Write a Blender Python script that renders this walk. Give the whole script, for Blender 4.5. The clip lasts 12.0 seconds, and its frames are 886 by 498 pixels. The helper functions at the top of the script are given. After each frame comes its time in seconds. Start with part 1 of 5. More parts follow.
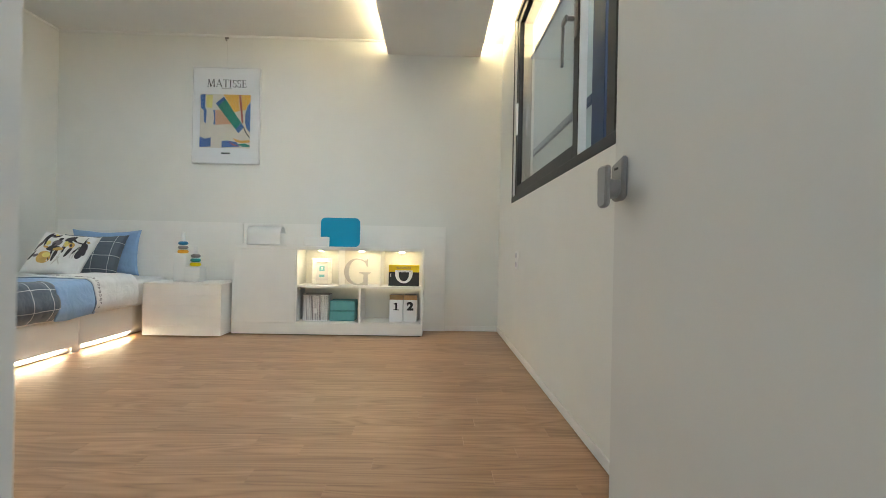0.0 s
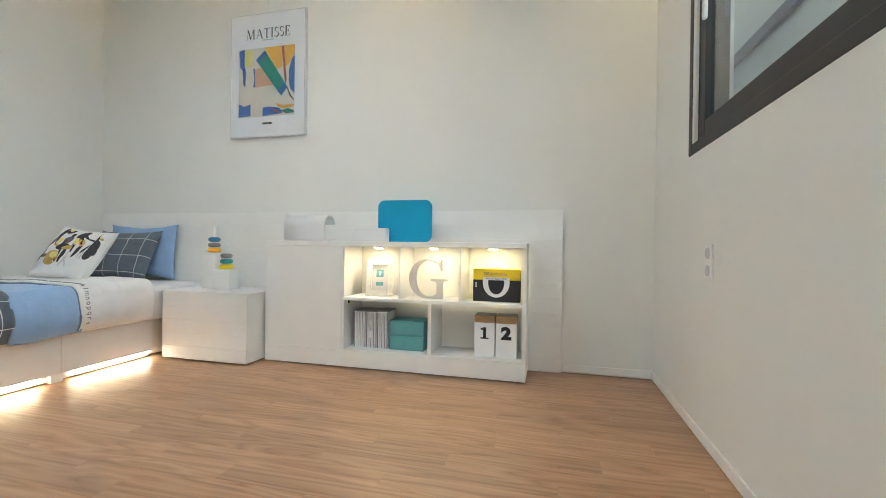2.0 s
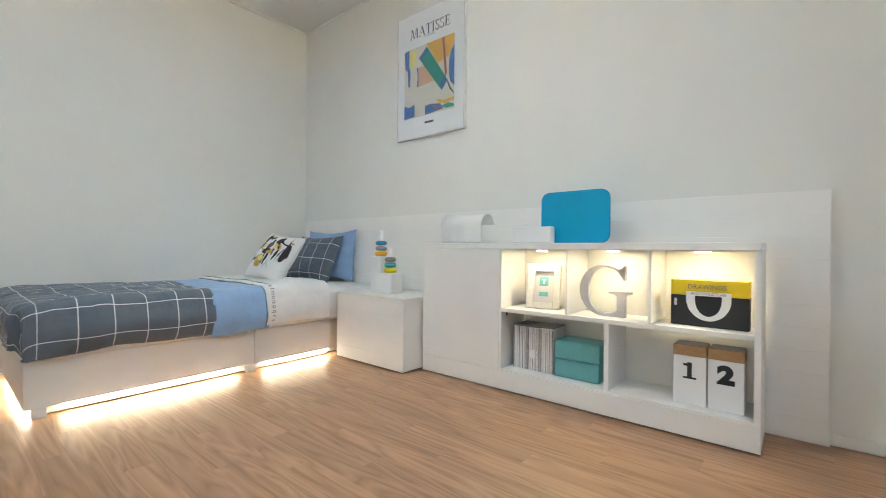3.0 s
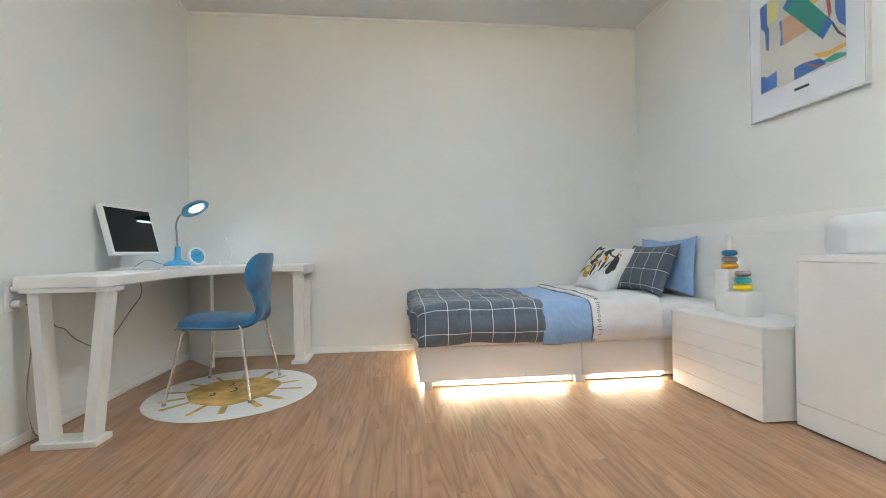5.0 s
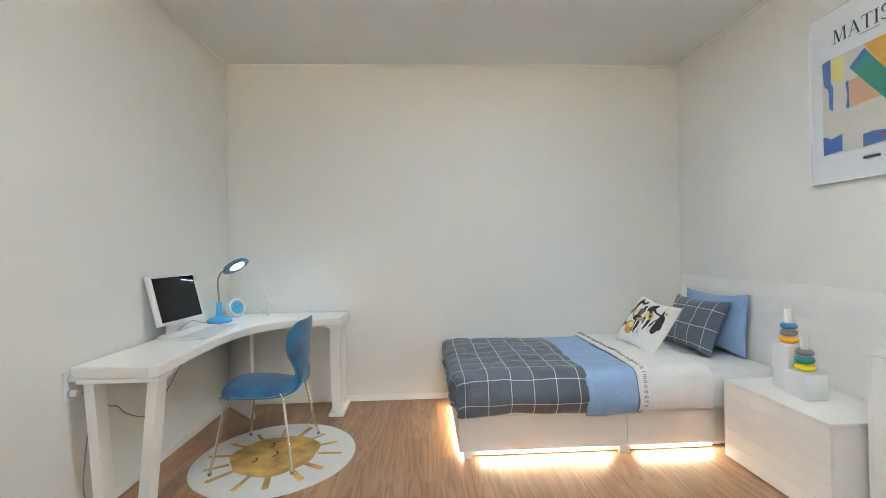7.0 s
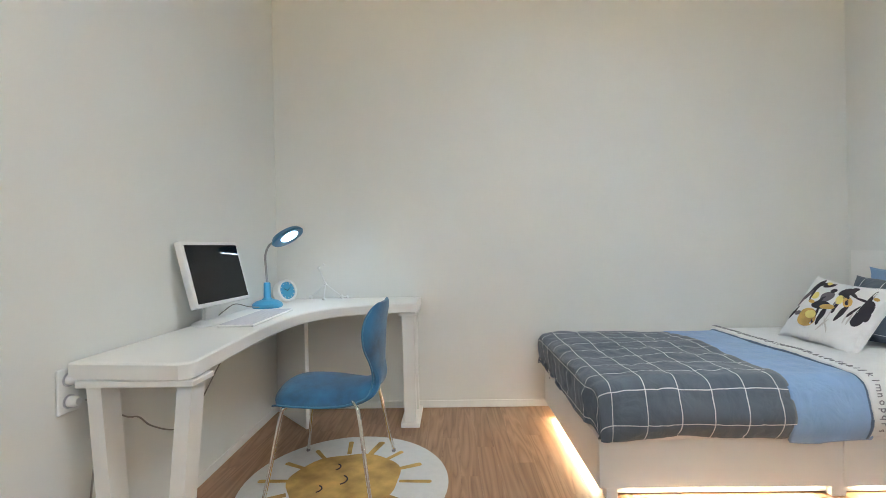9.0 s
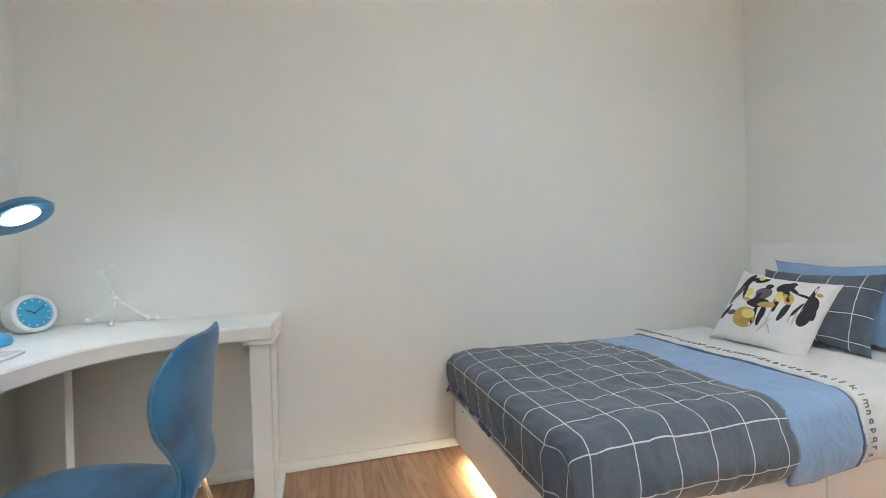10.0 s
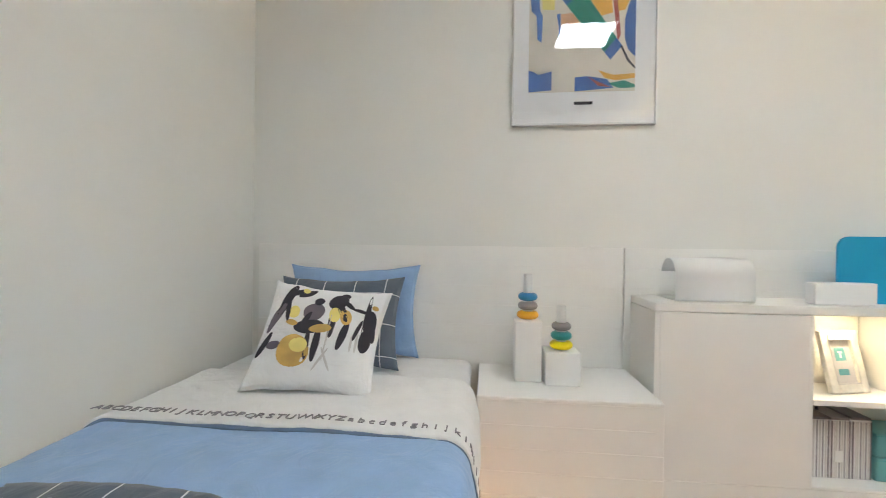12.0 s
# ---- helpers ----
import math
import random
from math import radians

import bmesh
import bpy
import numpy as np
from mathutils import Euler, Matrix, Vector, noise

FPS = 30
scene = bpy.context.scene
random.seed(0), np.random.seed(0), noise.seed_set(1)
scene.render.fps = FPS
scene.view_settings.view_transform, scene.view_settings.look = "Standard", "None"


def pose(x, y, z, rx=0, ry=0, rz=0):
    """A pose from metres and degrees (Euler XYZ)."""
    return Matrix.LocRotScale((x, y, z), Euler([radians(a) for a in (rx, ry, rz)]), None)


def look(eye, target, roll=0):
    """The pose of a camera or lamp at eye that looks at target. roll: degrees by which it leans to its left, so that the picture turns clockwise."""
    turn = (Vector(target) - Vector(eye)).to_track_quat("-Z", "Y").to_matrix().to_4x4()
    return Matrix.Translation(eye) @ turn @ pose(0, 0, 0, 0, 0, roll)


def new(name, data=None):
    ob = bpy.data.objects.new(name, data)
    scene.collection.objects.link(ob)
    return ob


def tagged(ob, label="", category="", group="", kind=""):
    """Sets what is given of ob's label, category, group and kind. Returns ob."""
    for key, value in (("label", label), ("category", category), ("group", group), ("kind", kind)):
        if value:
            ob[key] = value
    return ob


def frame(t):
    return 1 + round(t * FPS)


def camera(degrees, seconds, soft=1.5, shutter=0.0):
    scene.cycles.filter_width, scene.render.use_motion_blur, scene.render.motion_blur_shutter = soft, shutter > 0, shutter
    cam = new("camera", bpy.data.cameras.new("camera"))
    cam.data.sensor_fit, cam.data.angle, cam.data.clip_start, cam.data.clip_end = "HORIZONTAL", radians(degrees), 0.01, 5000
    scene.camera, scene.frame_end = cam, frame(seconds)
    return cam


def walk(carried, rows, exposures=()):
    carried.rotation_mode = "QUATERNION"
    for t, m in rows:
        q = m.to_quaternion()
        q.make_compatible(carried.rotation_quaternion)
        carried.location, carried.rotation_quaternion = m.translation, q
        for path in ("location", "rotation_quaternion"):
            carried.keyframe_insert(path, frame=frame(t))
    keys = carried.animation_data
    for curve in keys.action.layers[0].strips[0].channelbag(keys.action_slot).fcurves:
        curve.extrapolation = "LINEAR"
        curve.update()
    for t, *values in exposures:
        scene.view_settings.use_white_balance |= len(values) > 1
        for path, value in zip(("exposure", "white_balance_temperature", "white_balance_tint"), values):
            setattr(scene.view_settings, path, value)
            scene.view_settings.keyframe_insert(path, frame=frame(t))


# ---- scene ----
cam = camera(92.45, 12.0, 0.8, 0.1)
ROWS = [  # seconds, place in metres, turn to the left, pitch and roll in degrees
    (0.0, 0.001, 0.014, 0.836, -1.43, 0.06, -1.17),
    (0.5, 0.036, 0.415, 0.827, -1.22, 0.02, -1.18),
    (1.0, 0.069, 0.771, 0.822, 2.03, -0.08, -1.08),
    (1.5, 0.058, 1.154, 0.815, 5.54, 0.07, -0.99),
    (2.0, 0.058, 1.477, 0.807, 14.26, -0.17, -0.78),
    (2.5, 0.030, 1.752, 0.811, 24.08, -0.12, -0.69),
    (3.0, 0.026, 1.977, 0.807, 39.87, -0.05, -0.45),
    (3.5, 0.015, 2.114, 0.809, 57.89, 0.01, 0.26),
    (3.7, 0.006, 2.119, 0.813, 64.04, -0.01, 0.30),
    (5.3, 0.030, 2.118, 0.942, 85.98, 0.40, 0.96),
    (5.5, 0.016, 2.124, 1.003, 86.77, 0.43, 1.00),
    (6.0, -0.017, 2.117, 1.172, 86.86, 0.37, 1.07),
    (6.5, 0.002, 2.109, 1.302, 87.09, 0.36, 1.19),
    (6.7, -0.004, 2.088, 1.322, 87.13, 0.25, 1.10),
    (8.5, -0.423, 1.692, 1.197, 90.59, -0.07, 1.21),
    (9.0, -0.769, 1.595, 1.140, 91.09, -0.18, 1.16),
    (9.5, -1.188, 1.530, 1.102, 86.21, -0.29, 1.16),
    (10.0, -1.580, 1.556, 1.098, 73.76, -0.43, 1.31),
    (10.5, -1.985, 1.711, 1.066, 61.93, -0.29, 1.07),
    (11.0, -2.357, 1.901, 1.081, 45.14, -0.94, 0.09),
    (11.5, -2.493, 2.111, 1.046, 26.92, -0.68, -0.40),
    (12.0, -2.566, 2.238, 1.064, 5.79, -0.46, -0.73),
]
walk(cam, [(t, pose(x, y, z, 90 + pitch, roll, yaw)) for t, x, y, z, yaw, pitch, roll in ROWS],
     exposures=[(0.0, -0.2, 6180, 6), (0.5, 0.04, 6130, 6), (1.5, 0.02, 6050, 7), (2.5, 0.02, 6010, 9), (3.5, 0.03, 5820, 9), (5.5, 0.08, 5900, 10), (6.5, 0.11, 5960, 11), (8.5, 0.08, 5990, 10), (9.5, 0.06, 6020, 10), (10.5, 0.04, 6010, 12), (11.3, 0.06, 6130, 12), (12.0, 0.07, 6400, 12)])

# ---- world and light ----
world = bpy.data.worlds.new("world")
scene.world = world
world.use_nodes = True
wt = world.node_tree
sky = wt.nodes.new("ShaderNodeTexSky")
sky.sky_type, sky.sun_disc = "NISHITA", False
sky.sun_elevation, sky.sun_rotation = radians(40), radians(-80)
wt.links.new(sky.outputs[0], wt.nodes["Background"].inputs[0])
wt.nodes["Background"].inputs[1].default_value = 0.15
sun = new("sun", bpy.data.lights.new("sun", "SUN"))
sun.data.energy, sun.data.angle, sun.data.color = 4.0, radians(0.5), (1, 0.95, 0.88)
sun.matrix_world = look((0, 0, 0), (-math.cos(radians(40)) * math.sin(radians(-80)), -math.cos(radians(40)) * math.cos(radians(-80)), -math.sin(radians(40))))
PANEL_W, COVE_W, BED_W, SPOT_W, DESK_W = 45.5, 66.0, 92.0, 215.0, 50.0
WARM, NEUTRAL = (1.0, 0.77, 0.44), (0.90, 0.98, 1.0)

# ---- plan, in metres ----
SIZE = 1.033  # the plan's unit in metres
day = new("daylight", bpy.data.lights.new("daylight", "AREA"))  # added lamp standing in for the bright hall's sky light, in an unseen opening
day.data.shape, day.data.size, day.data.size_y, day.data.energy, day.data.color = "RECTANGLE", 1.7, 2.1, 20.0, (0.86, 0.94, 1.0)
day.matrix_world = look((0, -1.72, 1.1), (0, 1, 1.1))
window_fill = new("window_fill", bpy.data.lights.new("window_fill", "AREA"))  # added fill lamp outside, above the window, standing in for sky between the houses
window_fill.data.shape, window_fill.data.size, window_fill.data.size_y, window_fill.data.energy, window_fill.data.color = "RECTANGLE", 3.2, 0.9, 52.0, (0.76, 0.88, 1.0)
window_fill.matrix_world = look((1.85, 2.2, 3.35), (-3.5, 2.2, 0.8))
XW, XE, YS, YN, H = -3.672, 0.664, 0.333, 4.236, 2.872
DOOR_L, DOOR_R, DOOR_H, YHALL = -0.312, 0.545, 2.1, 0.12


# ---- materials ----
def creases(m, coord, scale, strength):
    """Soft creases of cloth laid over a material's fine relief."""
    nt, p = m.node_tree, m.node_tree.nodes["Principled BSDF"]
    N, L = nt.nodes.new, nt.links.new
    src = N("ShaderNodeUVMap").outputs[0] if coord == "UV" else N("ShaderNodeTexCoord").outputs["Object"]
    warp = N("ShaderNodeTexNoise")
    warp.inputs["Scale"].default_value, warp.inputs["Detail"].default_value, warp.inputs["Distortion"].default_value = scale, 3, 1.6
    L(src, warp.inputs["Vector"])
    b = N("ShaderNodeBump")
    b.inputs["Strength"].default_value, b.inputs["Distance"].default_value = strength, 0.03
    L(warp.outputs["Fac"], b.inputs["Height"])
    for l in list(p.inputs["Normal"].links):
        L(l.from_socket, b.inputs["Normal"])
    L(b.outputs[0], p.inputs["Normal"])
    return m


def mat(name, color, rough=0.5, metal=0.0, vary=0.04, scale=6.0, bump=0.0, bscale=200.0, emit=None, power=0.0, coat=0.0, sheen=0.0):
    """A principled material with broad tone variation and a fine relief."""
    m = bpy.data.materials.new(name)
    m.use_nodes = True
    nt, p = m.node_tree, m.node_tree.nodes["Principled BSDF"]
    p.inputs["Roughness"].default_value, p.inputs["Metallic"].default_value = rough, metal
    p.inputs["Coat Weight"].default_value, p.inputs["Sheen Weight"].default_value = coat, sheen
    tc = nt.nodes.new("ShaderNodeTexCoord")
    if vary:
        n = nt.nodes.new("ShaderNodeTexNoise")
        n.inputs["Scale"].default_value, n.inputs["Detail"].default_value = scale, 6
        nt.links.new(tc.outputs["Object"], n.inputs["Vector"])
        r = nt.nodes.new("ShaderNodeValToRGB")
        r.color_ramp.elements[0].position, r.color_ramp.elements[1].position = 0.3, 0.7
        r.color_ramp.elements[0].color = (*[c * (1 - vary) for c in color], 1)
        r.color_ramp.elements[1].color = (*[min(1, c * (1 + vary)) for c in color], 1)
        nt.links.new(n.outputs["Fac"], r.inputs["Fac"])
        nt.links.new(r.outputs["Color"], p.inputs["Base Color"])
        mr = nt.nodes.new("ShaderNodeMapRange")
        mr.inputs["To Min"].default_value, mr.inputs["To Max"].default_value = max(0, rough - 0.06), min(1, rough + 0.06)
        nt.links.new(n.outputs["Fac"], mr.inputs["Value"])
        nt.links.new(mr.outputs["Result"], p.inputs["Roughness"])
    else:
        p.inputs["Base Color"].default_value = (*color, 1)
    if bump:
        n2 = nt.nodes.new("ShaderNodeTexNoise")
        n2.inputs["Scale"].default_value, n2.inputs["Detail"].default_value = bscale, 4
        nt.links.new(tc.outputs["Object"], n2.inputs["Vector"])
        b = nt.nodes.new("ShaderNodeBump")
        b.inputs["Strength"].default_value, b.inputs["Distance"].default_value = bump, 0.002
        nt.links.new(n2.outputs["Fac"], b.inputs["Height"])
        nt.links.new(b.outputs["Normal"], p.inputs["Normal"])
    if emit:
        p.inputs["Emission Color"].default_value, p.inputs["Emission Strength"].default_value = (*emit, 1), power
    return m


def wood_floor():
    """Oak-brown laminate with streaks and cathedral figure along x, toned plank by plank."""
    m = mat("floor_wood", (0.3, 0.17, 0.1), 0.38, vary=0)
    nt, p = m.node_tree, m.node_tree.nodes["Principled BSDF"]
    N, L = nt.nodes.new, nt.links.new
    tc, oi = N("ShaderNodeTexCoord"), N("ShaderNodeObjectInfo")
    off = N("ShaderNodeVectorMath")
    off.operation = "MULTIPLY_ADD"
    comb = N("ShaderNodeCombineXYZ")
    for k in range(3):
        L(oi.outputs["Random"], comb.inputs[k])
    off.inputs[1].default_value = (37.0, 23.0, 11.0)
    L(comb.outputs[0], off.inputs[0])
    L(tc.outputs["Object"], off.inputs[2])
    def grain(sx, sy, scale, detail, dist):
        mp = N("ShaderNodeMapping")
        mp.inputs["Scale"].default_value = (sx, sy, 1)
        L(off.outputs[0], mp.inputs["Vector"])
        n = N("ShaderNodeTexNoise")
        n.inputs["Scale"].default_value, n.inputs["Detail"].default_value, n.inputs["Distortion"].default_value = scale, detail, dist
        L(mp.outputs[0], n.inputs["Vector"])
        return n.outputs["Fac"]
    broad = grain(0.42, 5.0, 1.8, 2, 0.6)
    fine = grain(0.32, 30.0, 2.2, 5, 0.15)
    rings = N("ShaderNodeMath")
    rings.operation = "MULTIPLY"
    L(broad, rings.inputs[0])
    rings.inputs[1].default_value = 8.5
    fr = N("ShaderNodeMath")
    fr.operation = "PINGPONG"
    L(rings.outputs[0], fr.inputs[0])
    fr.inputs[1].default_value = 0.5
    mix = N("ShaderNodeMath")
    mix.operation = "MULTIPLY_ADD"
    L(fr.outputs[0], mix.inputs[0])
    mix.inputs[1].default_value = 0.58
    soft = N("ShaderNodeMapRange")
    soft.inputs["To Min"].default_value, soft.inputs["To Max"].default_value = 0.30, 0.66
    L(fine, soft.inputs["Value"])
    L(soft.outputs[0], mix.inputs[2])
    ramp = N("ShaderNodeValToRGB")
    e = ramp.color_ramp.elements
    e[0].position, e[0].color = 0.30, (0.165, 0.086, 0.045, 1)
    e[1].position, e[1].color = 0.92, (0.475, 0.296, 0.176, 1)
    mid = e.new(0.55)
    mid.color = (0.335, 0.194, 0.109, 1)
    L(mix.outputs[0], ramp.inputs["Fac"])
    hsv = N("ShaderNodeHueSaturation")
    tone = N("ShaderNodeMapRange")
    tone.inputs["To Min"].default_value, tone.inputs["To Max"].default_value = 0.9, 1.1
    L(oi.outputs["Random"], tone.inputs["Value"])
    L(tone.outputs[0], hsv.inputs["Value"])
    L(ramp.outputs[0], hsv.inputs["Color"])
    L(hsv.outputs[0], p.inputs["Base Color"])
    b = N("ShaderNodeBump")
    b.inputs["Strength"].default_value, b.inputs["Distance"].default_value = 0.15, 0.001
    L(fine, b.inputs["Height"])
    L(b.outputs[0], p.inputs["Normal"])
    return m


def check_cloth(name, spacing):
    """Slate-grey woven cotton with a thin white window check laid out in metres over the UV map."""
    m = mat(name, (0.1, 0.12, 0.15), 0.9, vary=0, sheen=0.2)
    nt, p = m.node_tree, m.node_tree.nodes["Principled BSDF"]
    N, L = nt.nodes.new, nt.links.new
    uv = N("ShaderNodeUVMap")
    sep = N("ShaderNodeSeparateXYZ")
    L(uv.outputs[0], sep.inputs[0])
    lines = []
    for k in range(2):
        a = N("ShaderNodeMath")
        a.operation = "PINGPONG"
        L(sep.outputs[k], a.inputs[0])
        a.inputs[1].default_value = spacing / 2
        c = N("ShaderNodeMath")
        c.operation = "LESS_THAN"
        L(a.outputs[0], c.inputs[0])
        c.inputs[1].default_value = 0.0021
        lines.append(c)
    mx = N("ShaderNodeMath")
    mx.operation = "MAXIMUM"
    L(lines[0].outputs[0], mx.inputs[0])
    L(lines[1].outputs[0], mx.inputs[1])
    n = N("ShaderNodeTexNoise")
    n.inputs["Scale"].default_value, n.inputs["Detail"].default_value = 9, 8
    L(uv.outputs[0], n.inputs["Vector"])
    r = N("ShaderNodeValToRGB")
    r.color_ramp.elements[0].color, r.color_ramp.elements[1].color = (0.078, 0.102, 0.138, 1), (0.120, 0.150, 0.195, 1)
    L(n.outputs["Fac"], r.inputs["Fac"])
    mc = N("ShaderNodeMix")
    mc.data_type = "RGBA"
    L(mx.outputs[0], mc.inputs["Factor"])
    L(r.outputs[0], mc.inputs["A"])
    mc.inputs["B"].default_value = (0.72, 0.73, 0.75, 1)
    L(mc.outputs["Result"], p.inputs["Base Color"])
    weave = N("ShaderNodeTexNoise")
    weave.inputs["Scale"].default_value = 500
    L(uv.outputs[0], weave.inputs["Vector"])
    b = N("ShaderNodeBump")
    b.inputs["Strength"].default_value, b.inputs["Distance"].default_value = 0.3, 0.001
    L(weave.outputs["Fac"], b.inputs["Height"])
    L(b.outputs[0], p.inputs["Normal"])
    return m


def glass_mat():
    m = bpy.data.materials.new("window_glass")
    m.use_nodes = True
    p = m.node_tree.nodes["Principled BSDF"]
    p.inputs["Base Color"].default_value = (1, 1, 1, 1)
    p.inputs["Transmission Weight"].default_value, p.inputs["Roughness"].default_value, p.inputs["IOR"].default_value = 1.0, 0.0, 1.45
    return m


M_WALL = mat("wallpaper", (0.81, 0.81, 0.775), 0.75, vary=0.015, scale=3, bump=0.12, bscale=160)
M_CEIL = mat("ceiling_paper", (0.85, 0.84, 0.81), 0.8, vary=0.015, scale=3, bump=0.2, bscale=160)
M_TRIM = mat("white_trim", (0.86, 0.856, 0.832), 0.4, vary=0.02, scale=8)
M_LACQ = mat("white_lacquer", (0.88, 0.87, 0.84), 0.33, vary=0.02, scale=5, bump=0.05, bscale=60)
M_LACQ_IN = mat("white_melamine", (0.84, 0.82, 0.75), 0.5, vary=0.02, scale=5)
M_FLOOR = wood_floor()
M_JOINT = mat("floor_joint", (0.09, 0.05, 0.03), 0.9)
M_DOOR = mat("door_film", (0.72, 0.71, 0.68), 0.45, vary=0.02, scale=3, bump=0.1, bscale=90)
M_ALU = mat("dark_aluminium", (0.018, 0.017, 0.017), 0.5, 0.0, vary=0.1, scale=20)
M_STEEL = mat("satin_steel", (0.30, 0.29, 0.285), 0.38, 0.5, vary=0.05, scale=30)
M_CHROME = mat("chrome", (0.78, 0.76, 0.73), 0.12, 1.0, vary=0.03, scale=30)
M_GLASS = glass_mat()
M_NAVY = mat("navy_frame", (0.02, 0.04, 0.10), 0.4, vary=0.1, scale=4)
M_FROST = mat("frosted_glass", (0.44, 0.50, 0.48), 0.45, vary=0.06, scale=4, bump=0.3, bscale=90)
M_FROST.node_tree.nodes["Principled BSDF"].inputs["Transmission Weight"].default_value = 0.55
M_RUBBER = mat("rubber_seal", (0.75, 0.75, 0.73), 0.6)
M_WHITE = mat("white_plastic", (0.84, 0.84, 0.83), 0.35, vary=0.02)
M_PAPER = mat("white_paper", (0.85, 0.85, 0.84), 0.7, vary=0.02)
M_BLACK = mat("black_print", (0.02, 0.02, 0.022), 0.6)
M_SHEET = mat("white_cotton", (0.80, 0.80, 0.80), 0.95, vary=0.03, scale=12, bump=0.3, bscale=300, sheen=0.2)
M_BLUE = mat("blue_cotton", (0.265, 0.415, 0.67), 0.95, vary=0.06, scale=10, bump=0.3, bscale=300, sheen=0.2)
M_CHECK = check_cloth("check_cotton", 0.137)
for cloth_mat, coord in ((M_SHEET, "Object"), (M_BLUE, "Object"), (M_CHECK, "UV")):
    creases(cloth_mat, coord, 9.0, 0.30)
M_PRINT = mat("faded_grey_print", (0.27, 0.26, 0.28), 0.9, vary=0.12, scale=40)
M_SLATE = mat("slate_blue_cotton", (0.13, 0.19, 0.30), 0.9, vary=0.1, scale=12, sheen=0.2)
M_PANEL = mat("panel_light", (0.9, 0.9, 0.9), 0.4, vary=0, emit=NEUTRAL, power=PANEL_W)
M_COVE = mat("cove_light", (0.9, 0.8, 0.6), 0.4, vary=0, emit=WARM, power=COVE_W)
M_BEDLED = mat("bed_led", (0.9, 0.8, 0.6), 0.4, vary=0, emit=(1.0, 0.81, 0.52), power=BED_W)
M_SPOT = mat("spot_led", (0.9, 0.9, 0.8), 0.4, vary=0, emit=(1, 0.80, 0.48), power=SPOT_W)
M_DESKLED = mat("desk_led", (0.9, 0.9, 0.9), 0.4, vary=0, emit=(0.8, 0.93, 1), power=DESK_W)

# ---- building helpers ----
WORLD = {}


def box(bm, x0, x1, y0, y1, z0, z1, bevel=0.0, m=None):
    r = bmesh.ops.create_cube(bm, size=1, matrix=Matrix.LocRotScale(((x0 + x1) / 2, (y0 + y1) / 2, (z0 + z1) / 2), None, (abs(x1 - x0), abs(y1 - y0), abs(z1 - z0))))
    vs = r["verts"]
    if bevel:
        es = list({e for v in vs for e in v.link_edges})
        vs = list({v for f in bmesh.ops.bevel(bm, geom=es, offset=bevel, segments=1 if bevel < 0.005 else 3, affect="EDGES", profile=0.5)["faces"] for v in f.verts} | {v for v in vs if v.is_valid})
    if m is not None:
        bmesh.ops.transform(bm, matrix=m, verts=vs)
    return bm


def boxes(*specs, bevel=0.0):
    bm = bmesh.new()
    for s in specs:
        box(bm, *s, bevel=bevel)
    return bm


def prism(points, z0, z1, bevel=0.0):
    """An upright prism over a plan outline, given anticlockwise."""
    bm = bmesh.new()
    f = bm.faces.new([bm.verts.new((x, y, z0)) for x, y in points])
    top = bmesh.ops.extrude_face_region(bm, geom=[f])
    bmesh.ops.translate(bm, verts=[v for v in top["geom"] if isinstance(v, bmesh.types.BMVert)], vec=(0, 0, z1 - z0))
    bmesh.ops.recalc_face_normals(bm, faces=bm.faces)
    if bevel:
        bmesh.ops.bevel(bm, geom=[e for e in bm.edges if e.calc_face_angle(0) > 0.6], offset=bevel, segments=1, affect="EDGES", profile=0.5)
    return bm


def lathe(profile, n=24, m=None):
    """A turned solid: (radius, z) from the bottom axis point to the top one."""
    bm = bmesh.new()
    rings = []
    for r, z in profile:
        if r < 1e-6:
            rings.append([bm.verts.new((0, 0, z))])
        else:
            rings.append([bm.verts.new((r * math.cos(2 * math.pi * k / n), r * math.sin(2 * math.pi * k / n), z)) for k in range(n)])
    for a, b in zip(rings, rings[1:]):
        for k in range(n):
            j = (k + 1) % n
            if len(a) == 1 and len(b) > 1:
                bm.faces.new((a[0], b[j], b[k]))
            elif len(b) == 1 and len(a) > 1:
                bm.faces.new((a[k], a[j], b[0]))
            elif len(a) > 1:
                bm.faces.new((a[k], a[j], b[j], b[k]))
    bmesh.ops.recalc_face_normals(bm, faces=bm.faces)
    if m is not None:
        bm.transform(m)
    return bm


def tube(path, r, n=16):
    """A round tube along a polyline, smoothed by Catmull-Rom."""
    P = [Vector(p) for p in path]
    pts = []
    for i in range(len(P) - 1):
        a, b, c, d = P[max(i - 1, 0)], P[i], P[i + 1], P[min(i + 2, len(P) - 1)]
        steps = 1 if len(P) == 2 else 6
        for s in range(steps):
            t = s / steps
            pts.append(0.5 * ((2 * b) + (c - a) * t + (2 * a - 5 * b + 4 * c - d) * t * t + (3 * b - a - 3 * c + d) * t ** 3))
    pts.append(P[-1])
    bm = bmesh.new()
    rings, up = [], Vector((0.31, 0.17, 0.93)).normalized()
    for i, p in enumerate(pts):
        d = (pts[min(i + 1, len(pts) - 1)] - pts[max(i - 1, 0)]).normalized()
        u = d.cross(up).normalized()
        v = d.cross(u)
        rings.append([bm.verts.new(p + r * (u * math.cos(2 * math.pi * k / n) + v * math.sin(2 * math.pi * k / n))) for k in range(n)])
    for a, b in zip(rings, rings[1:]):
        for k in range(n):
            bm.faces.new((a[k], a[(k + 1) % n], b[(k + 1) % n], b[k]))
    bm.faces.new(rings[0])
    bm.faces.new(rings[-1])
    bmesh.ops.recalc_face_normals(bm, faces=bm.faces)
    return bm


